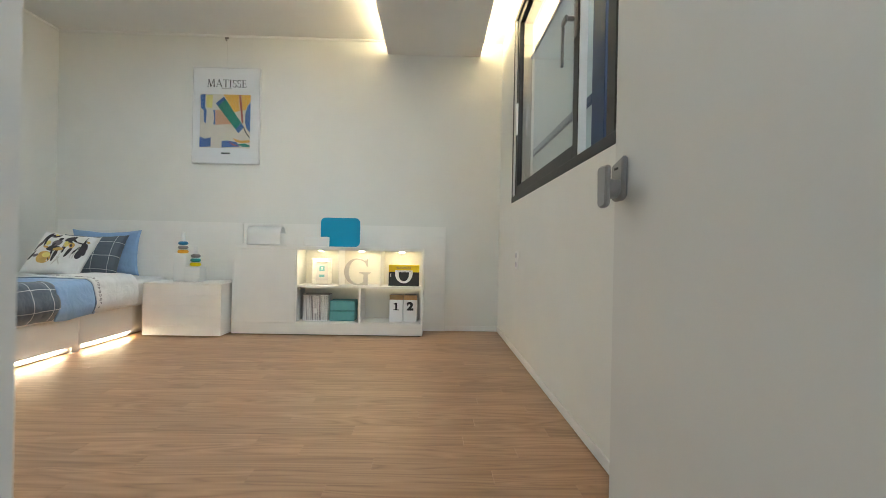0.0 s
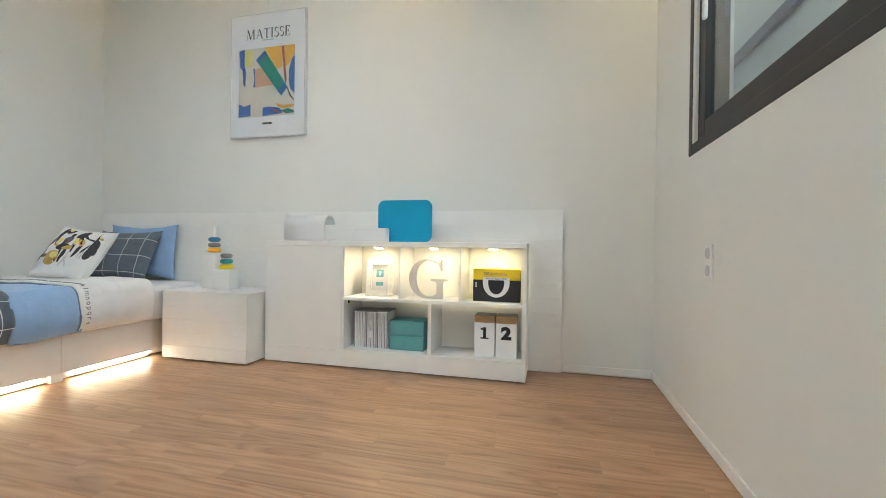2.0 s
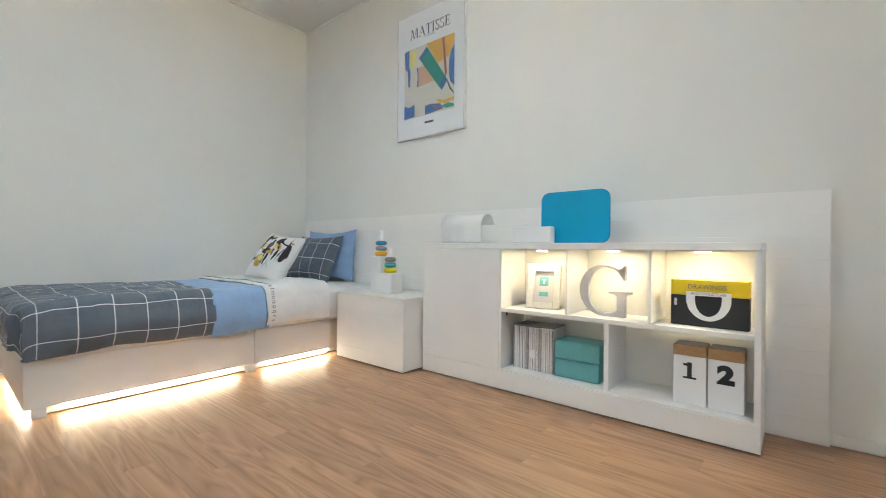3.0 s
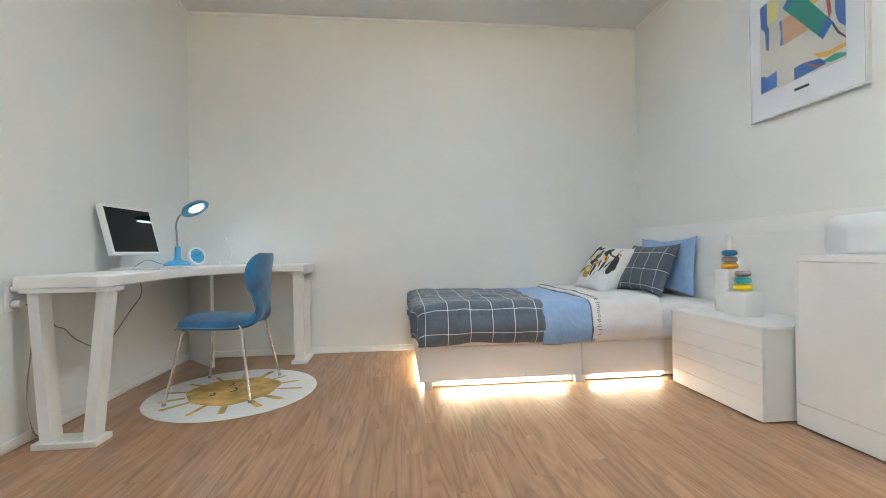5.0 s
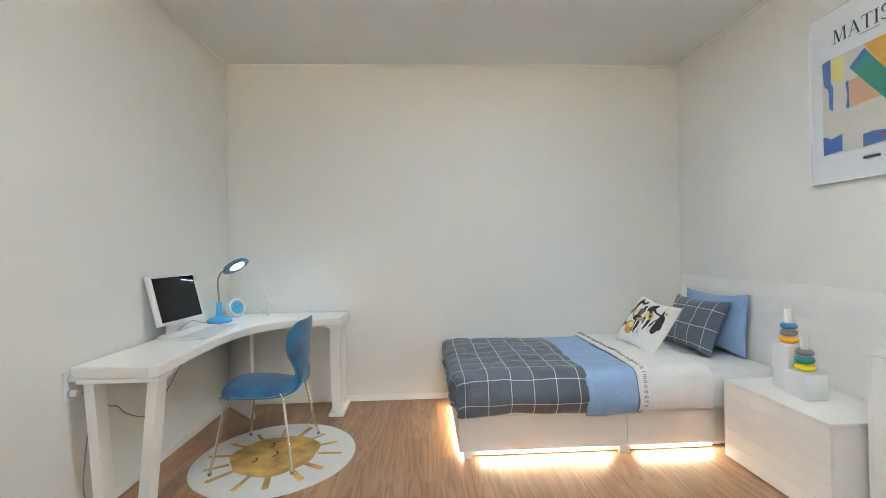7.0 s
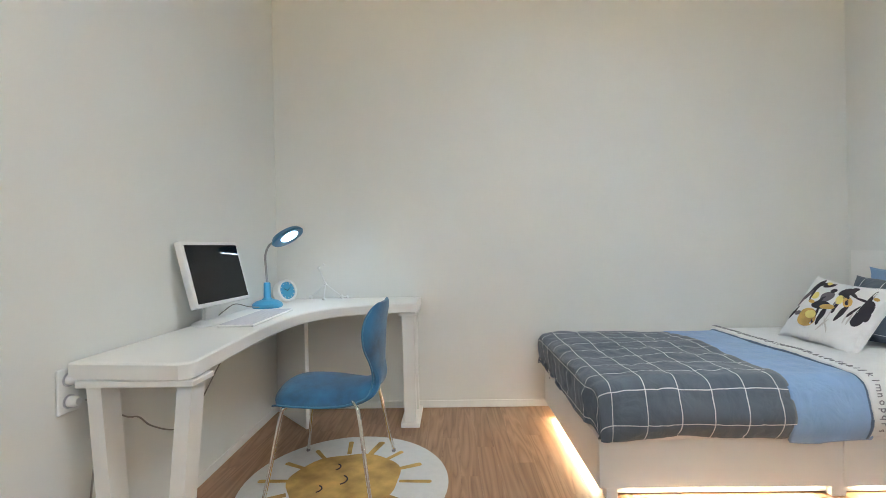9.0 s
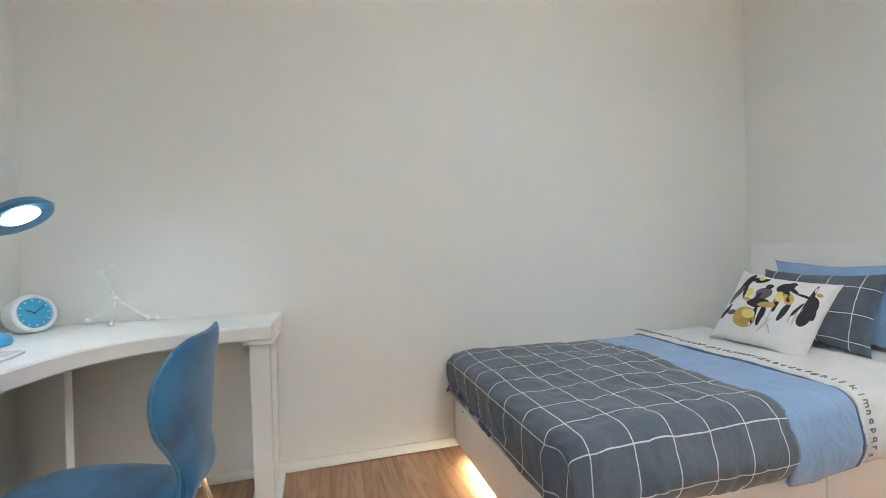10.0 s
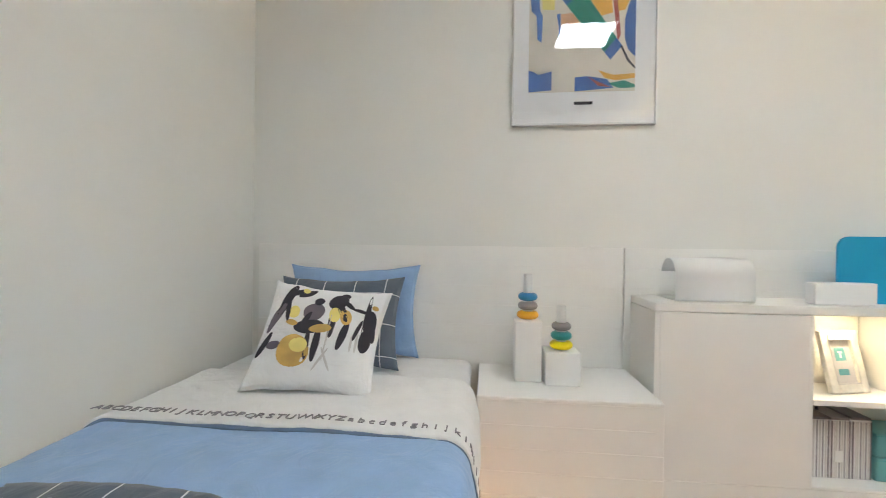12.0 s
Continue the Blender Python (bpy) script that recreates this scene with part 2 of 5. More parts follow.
def finish(bm, name, material, smooth=True):
    me = bpy.data.meshes.new(name)
    bm.transform(Matrix.Scale(SIZE, 4))
    bm.to_mesh(me)
    bm.free()
    me.materials.append(material)
    if smooth:
        me.shade_smooth()
        me.set_sharp_from_angle(angle=radians(28))
    return me


def setting(name, bm, material, label="", category=""):
    """A piece of the setting, one mesh in world coordinates."""
    ob = new(name, finish(bm, name, material))
    WORLD[ob] = Matrix()
    return tagged(ob, label, category, kind="structure")


def thing(name, place, label, category, group="", kind=""):
    """An Empty at the base of a thing; its parts hang under it."""
    ob = new(name)
    m = place if isinstance(place, Matrix) else Matrix.Translation(place)
    ob.matrix_basis, WORLD[ob] = Matrix.Translation(m.translation * (SIZE - 1)) @ m, m
    ob.empty_display_size = 0.05
    return tagged(ob, label, category, group, kind)


def part(name, bm, material, parent, label="", local=False):
    """One mesh under a thing or a part. Built in world coordinates unless local."""
    if not local:
        bm.transform(WORLD[parent].inverted())
    ob = new(name, finish(bm, name, material))
    ob.parent, WORLD[ob] = parent, WORLD[parent]
    return tagged(ob, label)


def text_bm(body, size, depth, m, bold=0.0):
    """Lettering in the built-in font as a mesh, laid out in the xy plane, centred, then moved by m."""
    cu = bpy.data.curves.new("lettering", "FONT")
    cu.body, cu.size, cu.extrude, cu.offset, cu.resolution_u = body, size, depth, bold, 5
    cu.align_x, cu.align_y = "CENTER", "CENTER"
    ob = bpy.data.objects.new("lettering", cu)
    me = bpy.data.meshes.new_from_object(ob)
    bm = bmesh.new()
    bm.from_mesh(me)
    bpy.data.objects.remove(ob)
    bpy.data.meshes.remove(me)
    bpy.data.curves.remove(cu)
    bm.transform(m)
    return bm


def merge(*bms):
    out = bmesh.new()
    for b in bms:
        me = bpy.data.meshes.new("tmp")
        b.to_mesh(me)
        b.free()
        out.from_mesh(me)
        bpy.data.meshes.remove(me)
    return out


FACE_S = Matrix(((1, 0, 0, 0), (0, 0, -1, 0), (0, 1, 0, 0), (0, 0, 0, 1)))  # turns the xy plane to face south

# ---- shell ----
T = 0.18
WY0, WY1, WZ0, WZ1 = 0.50, 3.593, 1.21, 2.76  # window opening in the east wall
setting("floor", boxes((XW - T, XE + T, YHALL, YN + T, -0.12, -0.003), (-1.5, 1.5, -1.7, YHALL, -0.12, -0.003)), M_JOINT, "dark underlay in the joints of brown wood planks", "floor")
setting("ceiling", boxes((XW - T, XE + T, YHALL, YN + T, H, H + 0.12)), M_CEIL, "plain white papered ceiling", "ceiling")
setting("wall_west", boxes((XW - T, XW, YHALL, YN + T, -0.003, H)), M_WALL, "plain off-white papered wall", "wall")
setting("wall_north", boxes((XW, XE, YN, YN + T, -0.003, H)), M_WALL, "plain off-white papered wall", "wall")
setting("wall_south", boxes((XW, DOOR_L - 0.03, YHALL, YS, -0.003, H), (DOOR_R + 0.03, XE, YHALL, YS, -0.003, H), (DOOR_L - 0.03, DOOR_R + 0.03, YHALL, YS, DOOR_H + 0.03, H)), M_WALL, "plain off-white papered wall with a doorway", "wall")
setting("wall_east", boxes((XE, XE + T, YHALL, WY0, -0.003, H), (XE, XE + T, WY1, YN + T, -0.003, H), (XE, XE + T, WY0, WY1, -0.003, WZ0), (XE, XE + T, WY0, WY1, WZ1, H)), M_WALL, "plain off-white papered wall with a wide window", "wall")
# the hall behind the doorway; its end opening is unseen, added for the lamp
setting("wall_hall", boxes((-1.5, -1.4, -1.7, YHALL, -0.003, 2.4), (1.4, 1.5, -1.7, YHALL, -0.003, 2.4), (-1.4, -0.9, -1.7, -1.6, -0.003, 2.4), (0.9, 1.4, -1.7, -1.6, -0.003, 2.4), (-0.9, 0.9, -1.7, -1.6, 2.2, 2.4)), M_WALL, "plain off-white unseen hall walls with an opening for the lamp", "wall")
setting("ceiling_hall", boxes((-1.5, 1.5, -1.7, YHALL, 2.4, 2.5)), M_CEIL, "plain white hall ceiling", "ceiling")


def skirting(x0, x1, y0, y1):
    return (x0, x1, y0, y1, 0.005, 0.052)


setting("baseboard", boxes(skirting(XW, XW + 0.009, YS, YN), skirting(XW + 0.009, DOOR_L - 0.075, YS, YS + 0.009), skirting(XE - 0.009, XE, YS, YN), skirting(0.14, XE - 0.009, YN - 0.009, YN), bevel=0.002), M_TRIM, "low white baseboard along the walls", "baseboard")
setting("trim", boxes((XW, -0.38, YN - 0.012, YN, H - 0.022, H), (XW, XW + 0.012, YS, YN - 0.012, H - 0.022, H), (XW + 0.012, -0.38, YS, YS + 0.012, H - 0.022, H), bevel=0.003), M_TRIM, "thin white moulding between wall and ceiling", "moulding")
setting("trim_door", boxes((DOOR_L - 0.03, DOOR_L, YHALL - 0.012, YS + 0.012, 0.0, DOOR_H), (DOOR_R, DOOR_R + 0.03, YHALL - 0.012, YS + 0.012, 0.0, DOOR_H), (DOOR_L - 0.03, DOOR_R + 0.03, YHALL - 0.012, YS + 0.012, DOOR_H, DOOR_H + 0.03), bevel=0.003), M_TRIM, "white door frame", "door frame")

# lowered ceiling band with light coves on both sides
setting("ceiling_soffit", boxes((-0.48, 0.44, YS, YN, 2.735, 2.76), (-0.36, 0.32, YS, YN, 2.76, H)), M_CEIL, "lowered white ceiling band with hidden cove lights", "ceiling")
for x0, x1 in ((-0.395, -0.365), (0.385, 0.415)):
    c = thing("cove_light", ((x0 + x1) / 2, 2.3, 2.76), "warm white strip light hidden on the ceiling band", "strip light", "cove lights")
    part("light_strip", boxes((x0, x1, YS + 0.05, YN - 0.03, 2.762, 2.78)), M_COVE, c)
# square panel light
pl = thing("ceiling_light", (-1.67, 2.49, H), "square flush white panel light on the ceiling", "ceiling light")
part("frame", boxes((-1.91, -1.89, 2.25, 2.73, H - 0.03, H - 0.001), (-1.45, -1.43, 2.25, 2.73, H - 0.03, H - 0.001), (-1.89, -1.45, 2.25, 2.27, H - 0.03, H - 0.001), (-1.89, -1.45, 2.71, 2.73, H - 0.03, H - 0.001)), M_WHITE, pl)
part("diffuser", boxes((-1.889, -1.451, 2.271, 2.709, H - 0.026, H - 0.002)), M_PANEL, pl, "glowing white diffuser")

# ---- window ----
win = setting("window_1", boxes((XE - 0.003, XE + 0.15, WY0, WY0 + 0.045, WZ0, WZ1), (XE - 0.003, XE + 0.15, WY1 - 0.045, WY1, WZ0, WZ1), (XE - 0.003, XE + 0.15, WY0 + 0.045, WY1 - 0.045, WZ0, WZ0 + 0.05), (XE - 0.003, XE + 0.15, WY0 + 0.045, WY1 - 0.045, WZ1 - 0.045, WZ1), bevel=0.003), M_ALU, "wide sliding window in a dark aluminium frame", "window")


def sash(y0, y1, x0, x1, stile=0.07):
    z0, z1 = WZ0 + 0.05, WZ1 - 0.045
    s = part("sash", boxes((x0, x1, y0, y0 + stile, z0, z1), (x0, x1, y1 - stile, y1, z0, z1), (x0, x1, y0 + stile, y1 - stile, z0, z0 + 0.075), (x0, x1, y0 + stile, y1 - stile, z1 - 0.06, z1), bevel=0.003), M_ALU, win)
    part("pane", boxes(((x0 + x1) / 2 - 0.004, (x0 + x1) / 2 + 0.004, y0 + stile - 0.004, y1 - stile + 0.004, z0 + 0.07, z1 - 0.055)), M_GLASS, s, "clear glass pane").visible_shadow = False
    return s


s1 = sash(2.01, 3.503, XE + 0.012, XE + 0.055)
s2 = sash(0.55, 1.81, XE + 0.068, XE + 0.111, 0.085)
part("seal", boxes((XE - 0.002, XE + 0.010, 3.508, 3.543, WZ0 + 0.05, WZ1 - 0.05)), M_RUBBER, win, "pale seal strip")
part("seal", boxes((XE + 0.014, XE + 0.05, 1.999, 2.008, WZ0 + 0.05, WZ1 - 0.05)), M_RUBBER, win, "pale seal strip")
part("grip", boxes((XE - 0.020, XE - 0.0035, 3.362, 3.384, 1.73, 1.98), bevel=0.003), M_WHITE, s1, "white pull grip")
# outer window of frosted panes in a navy frame, beyond a deep sill
OX0, OX1 = 0.93, 0.985
OY = 5.3
part("outer_frame", boxes((OX0, OX1, 2.33, 2.515, WZ0, WZ1), (OX0, OX1, OY, OY + 0.08, WZ0, WZ1), (OX0, OX1, WY0, WY0 + 0.06, WZ0, WZ1), (OX0, OX1, 2.515, OY, 1.71, 1.76), (OX0, OX1, 2.515, OY, WZ0, WZ0 + 0.04), (OX0, OX1, 2.515, OY, WZ1 - 0.05, WZ1), (OX0, OX1, WY0 + 0.06, 2.33, WZ0, WZ0 + 0.04), (OX0, OX1, WY0 + 0.06, 2.33, WZ1 - 0.05, WZ1), (OX0 + 0.01, OX1 - 0.01, 2.86, 2.885, 1.76, WZ1 - 0.05), bevel=0.003), M_NAVY, win, "navy outer window frame")
part("outer_sill", boxes((XE + 0.181, OX1, WY0, OY, WZ0 - 0.04, WZ0 - 0.001)), M_TRIM, win, "white outer sill")
for z0, z1 in ((WZ0 + 0.04, 1.71), (1.76, WZ1 - 0.05)):
    for y0, y1 in ((2.515, 2.86), (2.885, OY)):
        part("frosted_pane", boxes((0.952, 0.960, y0 - 0.004, y1 + 0.004, z0 - 0.004, z1 + 0.004)), M_FROST, win, "pale frosted pane").visible_shadow = False
hy, hx = 2.045, XE + 0.012
part("handle", merge(boxes((hx - 0.012, hx - 0.0005, hy - 0.014, hy + 0.014, 1.85, 2.02), bevel=0.003), boxes((hx - 0.045, hx - 0.0125, hy - 0.01, hy + 0.01, 1.925, 1.945), (hx - 0.060, hx - 0.0455, hy - 0.012, hy + 0.062, 1.92, 1.95), (hx - 0.0595, hx - 0.046, hy + 0.040, hy + 0.0615, 1.72, 1.9195), bevel=0.004)), M_STEEL, s1, "satin steel lever handle")

# ---- door ----
leaf = setting("door_1", boxes((0.503, 0.541, 0.335, 1.18, 0.006, DOOR_H - 0.008), bevel=0.003), M_DOOR, "pale grey door standing open along the wall", "door")


def slab(pts, x0, x1, bevel):
    """A plate in the yz plane between two x."""
    b = prism([(1.112 + (y - 1.092) * 0.9, 0.985 + (z - 0.985) * 0.88) for y, z in pts], 0, x1 - x0, bevel)
    b.transform(Matrix.Translation((x0, 0, 0)) @ Matrix(((0, 0, 1, 0), (1, 0, 0, 0), (0, 1, 0, 0), (0, 0, 0, 1))))
    return b


dh = part("door_handle", slab([(1.075, 0.955), (1.09, 0.942), (1.14, 0.942), (1.152, 0.955), (1.152, 1.050), (1.142, 1.058), (1.075, 1.074)], 0.486, 0.5025, 0.005), M_STEEL, leaf, "satin steel push-pull handle")
part("grip", merge(slab([(1.030, 0.925), (1.040, 0.915), (1.078, 0.915), (1.088, 0.925), (1.092, 1.028), (1.082, 1.038), (1.026, 1.034)], 0.426, 0.441, 0.005), slab([(1.072, 0.965), (1.09, 0.948), (1.125, 0.950), (1.132, 0.975), (1.118, 1.000), (1.075, 1.005)], 0.4415, 0.4858, 0.006)), M_STEEL, dh)
part("slot", boxes((0.4848, 0.4859, 1.12, 1.142, 1.030, 1.036)), M_BLACK, dh)

# ---- headboard, nightstand, cabinet ----
HB_TOP, HB_Y = 1.029, 4.206


def headboard(x0, x1, label):
    h = thing("headboard", ((x0 + x1) / 2, YN - 0.002, 0), label, "headboard", "headboard panels")
    part("backing", boxes((x0, x1, HB_Y + 0.010, YN - 0.002, 0.001, HB_TOP - 0.002)), M_LACQ_IN, h)
    step = HB_TOP / 11
    for k in range(11):
        part("board", boxes((x0, x1, HB_Y, HB_Y + 0.010, k * step + 0.001, (k + 1) * step + 0.0008), bevel=0.0008), M_LACQ, h)
    part("edge_strip", boxes((x1 + 0.0003, x1 + 0.0035, HB_Y - 0.0005, YN - 0.002, 0.001, HB_TOP)), M_LACQ, h)
    return h


headboard(-3.624, -1.852, "long white grooved-board headboard behind the bed")
headboard(-1.845, 0.126, "long white grooved-board panel behind the cabinet")

ns = thing("nightstand", (-2.15, 4.0, 0), "low white nightstand with grooved drawer fronts", "nightstand")
part("body", boxes((-2.507, -1.837, 3.784, 4.203, 0.012, 0.4518), bevel=0.002), M_LACQ, ns)
part("top", boxes((-2.510, -1.834, 3.765, 4.204, 0.452, 0.468), bevel=0.003), M_LACQ, ns)
for k in range(5):
    z0 = 0.012 + k * 0.0880
    part("board", boxes((-2.509, -1.835, 3.767, 3.784, z0, z0 + 0.0877), bevel=0.0013), M_LACQ, ns)

CX0, CX1, CY0, CY1, CZ = -1.815, -0.077, 3.921, 4.203, 0.815
cab = thing("cabinet", ((CX0 + CX1) / 2, 4.1, 0), "low white cabinet with a closed door and lit open shelves", "cabinet")
part("plinth", boxes((CX0, CX1, CY0, CY1, 0.008, 0.112), bevel=0.0015), M_LACQ, cab)
# black slab fills the gap under the plinth: its shade put into colour
part("glide_or_gap", boxes((CX0 + 0.02, CX1 - 0.02, CY0 + 0.02, CY1 - 0.02, 0.0, 0.0078)), M_BLACK, cab)
part("top", boxes((CX0, CX1, CY0, CY1, 0.781, CZ), bevel=0.003), M_LACQ, cab)
part("side", boxes((CX0, CX0 + 0.02, CY0, CY1, 0.113, 0.780), bevel=0.001), M_LACQ, cab)
part("side", boxes((CX1 - 0.022, CX1, CY0, CY1 - 0.030, 0.113, 0.780), bevel=0.001), M_LACQ, cab)
part("back", boxes((CX0 + 0.021, CX1 - 0.023, CY1 - 0.012, CY1, 0.113, 0.780)), M_LACQ_IN, cab)
part("shelf", boxes((-1.229, CX1 - 0.0225, CY0, CY1 - 0.050, 0.436, 0.457), bevel=0.001), M_LACQ, cab)
part("shelf", boxes((-1.229, CX1 - 0.0225, CY0, CY1 - 0.013, 0.113, 0.122), bevel=0.001), M_LACQ, cab)
for x0, x1, z0, z1 in ((-1.245, -1.230, 0.113, 0.780), (-0.862, -0.850, 0.458, 0.780), (-0.478, -0.465, 0.458, 0.780), (-0.668, -0.646, 0.123, 0.435)):
    part("divider", boxes((x0, x1, CY0 + 0.001, CY1 - 0.013, z0, z1), bevel=0.001), M_LACQ, cab)
part("door", boxes((CX0 + 0.0212, -1.2462, CY0 - 0.001, CY0 + 0.018, 0.1138, 0.7788), bevel=0.0008), M_LACQ, cab)
for x in (-1.04, -0.665, -0.285):
    sp = part("downlight", lathe([(0, 0), (0.032, 0), (0.034, 0.004), (0.034, 0.007), (0, 0.007)], 24, Matrix.Translation((x, 4.03, 0.7738))), M_CHROME, cab)
    part("lens", lathe([(0, 0), (0.026, 0), (0.026, 0.002), (0, 0.002)], 20, Matrix.Translation((x, 4.03, 0.7715))), M_SPOT, sp, "glowing warm lens")

# ---- bed ----
BX0, BX1, BY0, BY1 = XW + 0.03, -2.588, 2.165, 4.203
bed = thing("bed", ((BX0 + BX1) / 2, 3.2, 0), "white single bed frame with warm light strips underneath", "bed")
part("plinth", boxes((BX0 + 0.02, BX1 - 0.06, BY0 + 0.055, BY1 - 0.02, 0.010, 0.0478)), M_LACQ, bed)
# black slab below the plinth, colouring in the shade of the floor gap
part("glide_or_gap", boxes((BX0 + 0.05, BX1 - 0.10, BY0 + 0.10, BY1 - 0.05, 0.0, 0.0098)), M_BLACK, bed)
part("deck", boxes((BX0, BX1 - 0.022, BY0 + 0.022, BY1, 0.0485, 0.259)), M_LACQ_IN, bed)
part("foot_panel", boxes((BX0, BX1 - 0.0205, BY0, BY0 + 0.02, 0.048, 0.262), bevel=0.0015), M_LACQ, bed)
part("side_panel", boxes((BX1 - 0.02, BX1, BY0, 3.203, 0.048, 0.262), bevel=0.0015), M_LACQ, bed)
part("side_panel", boxes((BX1 - 0.02, BX1, 3.207, 3.763, 0.048, 0.262), bevel=0.0015), M_LACQ, bed)
part("foot", boxes((BX1 - 0.0535, BX1 - 0.006, BY0 + 0.03, BY0 + 0.08, 0.0, 0.0476), bevel=0.002), M_LACQ, bed)
part("foot", boxes((BX1 - 0.0535, BX1 - 0.012, 3.16, 3.225, 0.0, 0.0476), bevel=0.002), M_LACQ, bed)
for y0, y1 in ((BY0 + 0.081, 3.159), (3.226, 3.763)):
    part("kick_rail", boxes((BX1 - 0.050, BX1 - 0.034, y0, y1, 0.009, 0.0476), bevel=0.001), M_LACQ, bed)
    part("light_strip", boxes((BX1 - 0.031, BX1 - 0.021, y0 + 0.05, y1 - (0.0 if y1 > 3.5 else 0.05), 0.0405, 0.0476)), M_BEDLED, bed, "glowing warm strip")
part("light_strip", boxes((BX0 + 0.15, BX1 - 0.12, BY0 + 0.024, BY0 + 0.036, 0.0405, 0.0476)), M_BEDLED, bed, "glowing warm strip")
part("screw_cap", lathe([(0, 0), (0.006, 0), (0.006, 0.002), (0, 0.003)], 12, Matrix.Translation((-3.505, BY0 - 0.0001, 0.245)) @ pose(0, 0, 0, 90)), M_STEEL, bed)

mt = thing("mattress", ((BX0 + BX1) / 2, 3.2, 0.266), "white mattress in a fitted sheet on the bed", "mattress")
bm = boxes((BX0, BX1 + 0.045, BY0 + 0.02, BY1, 0.2625, 0.492))
bmesh.ops.bevel(bm, geom=list(bm.edges), offset=0.045, segments=4, affect="EDGES", profile=0.5)
bmesh.ops.subdivide_edges(bm, edges=bm.edges, cuts=3, use_grid_fill=True)
for v in bm.verts:
    if v.co.y > 3.6 and v.co.z > 0.3:
        v.co.z += 0.004 * noise.noise(v.co * 9)
        v.co.x += 0.006 * noise.noise(v.co * 7 + Vector((3, 1, 5))) * (1 if v.co.x > -2.7 else 0)
part("fitted_sheet", bm, M_SHEET, mt)

# duvet: one cross-section from the wall over the mattress and down the side, swept towards the foot
XA, XO, ZT, ZB = -3.605, -2.515, 0.535, 0.275


def section(s, xo=XO, zt=ZT, zb=ZB):
    """Place (x, z) at arc length share s of the top, the shoulder and the hanging side; with the arc length."""
    r = 0.075
    a, q, d = (xo - r) - XA, r * math.pi / 2, zt - r - zb
    l = s * (a + q + d)
    if l < a:
        return XA + l, zt, l
    if l < a + q:
        w = (l - a) / r
        return xo - r + r * math.sin(w), zt - r + r * math.cos(w), l
    return xo, zt - r - (l - a - q), l


def cloth(name, y0, y1, material, parent, lift=0.0, foot=False, nu=110, nv=70, label="", seed=0.0, puff=0.012, bulge=0.5):
    """A draped sheet of cloth between two stations along the bed, with a thickness."""
    bm = bmesh.new()
    uvl = bm.loops.layers.uv.new("UVMap")
    grid, uvs = [], {}
    drop = 0.23 if foot else 0.0
    span = (y1 - y0) + drop
    for j in range(nv + 1):
        row = []
        w = j / nv * span - drop
        for i in range(nu + 1):
            x, z, l = section(i / nu)
            y, zz = y0 + w, z + lift
            side = max(0.0, min(1.0, (ZT - 0.03 - z) / 0.15))
            if foot:
                r = 0.09
                ww = w + drop
                h = drop - 0.06
                if ww < h:
                    y, fall = y0, 1.0 - ww / h * 0.35
                    k = (h - ww) + r * 0.6
                elif w < 0.16:
                    u = (ww - h) / (0.16 + drop - h)
                    y = y0 + r * 1.9 * (1 - math.cos(u * math.pi / 2)) * 0.95
                    k = r * 0.6 * (1 - math.sin(u * math.pi / 2)) ** 1.5
                else:
                    y, k = y0 + r * 1.8 + (w - 0.16) * ((y1 - y0 - r * 1.8) / (y1 - y0 - 0.16)), 0.0
                hem = ZB + 0.01 + 0.085 * max(0.0, min(1.0, (XO - x) / 1.1)) + 0.012 * noise.noise(Vector((x * 4, w * 3, 2)))
                zz = max(hem, zz - k)
            p = Vector((x, y, zz))
            n1 = noise.noise(Vector((x * 2.3 + seed, w * 2.6, zz * 2.3)))
            n2 = noise.noise(Vector((x * 7 + seed, w * 7, zz * 7)))
            n3 = noise.noise(Vector((x * 19 + seed, w * 19, zz * 6)))
            n4 = abs(noise.noise(Vector((x * 4 + seed, w * 11 + 2.5 * n1, zz * 3))))
            amp = puff * (n1 + 0.45 * n2 + 0.22 * n3 - 0.25 * max(0.0, 0.16 - n4) / 0.16)
            p.z += amp * (1 - side) + 0.004 * n2 * side
            fold = noise.noise(Vector((seed * 3, w * 9, zz * 1.5)))
            p.x += (amp * 1.4 + 0.01 + 0.006 * fold) * side
            f = max(0.0, min(1.0, (ZT - 0.075 - z) / (ZT - 0.075 - ZB)))
            p.x += bulge * (0.022 * math.sin(math.pi * f) - 0.034 * f ** 4) * (max(0.0, min(1.0, (w - 0.02) / 0.16)) if foot else 1.0)
            if foot:
                g = max(0.0, min(1.0, (0.10 - w) / 0.2))
                p.y -= g * (0.008 + amp * 1.3)
                p.z -= 0.022 * side * g
                corner = g * max(0.0, min(1.0, (x - (XO - 0.12)) / 0.12))
                p.x -= corner * 0.055
                p.y += corner * 0.05
                p.z += corner * side * 0.02
            if i == nu or (i > nu * 0.86):
                p.z += 0.016 * noise.noise(Vector((seed, w * 6, 0))) * (i / nu - 0.86) / 0.14
            p.z -= 0.045 * max(0.0, 1 - (x - XA) / 0.09) ** 2
            v = bm.verts.new(p)
            uvs[v] = (l + 0.132, w + 0.067)
            row.append(v)
        grid.append(row)
    for a, b in zip(grid, grid[1:]):
        for i in range(nu):
            f = bm.faces.new((a[i], a[i + 1], b[i + 1], b[i]))
            for lp in f.loops:
                lp[uvl].uv = uvs[lp.vert]
    bmesh.ops.recalc_face_normals(bm, faces=bm.faces)
    if sum(f.normal.z for f in bm.faces) < 0:
        bmesh.ops.reverse_faces(bm, faces=bm.faces)
    ob = part(name, bm, material, parent, label)
    so = ob.modifiers.new("thickness", "SOLIDIFY")
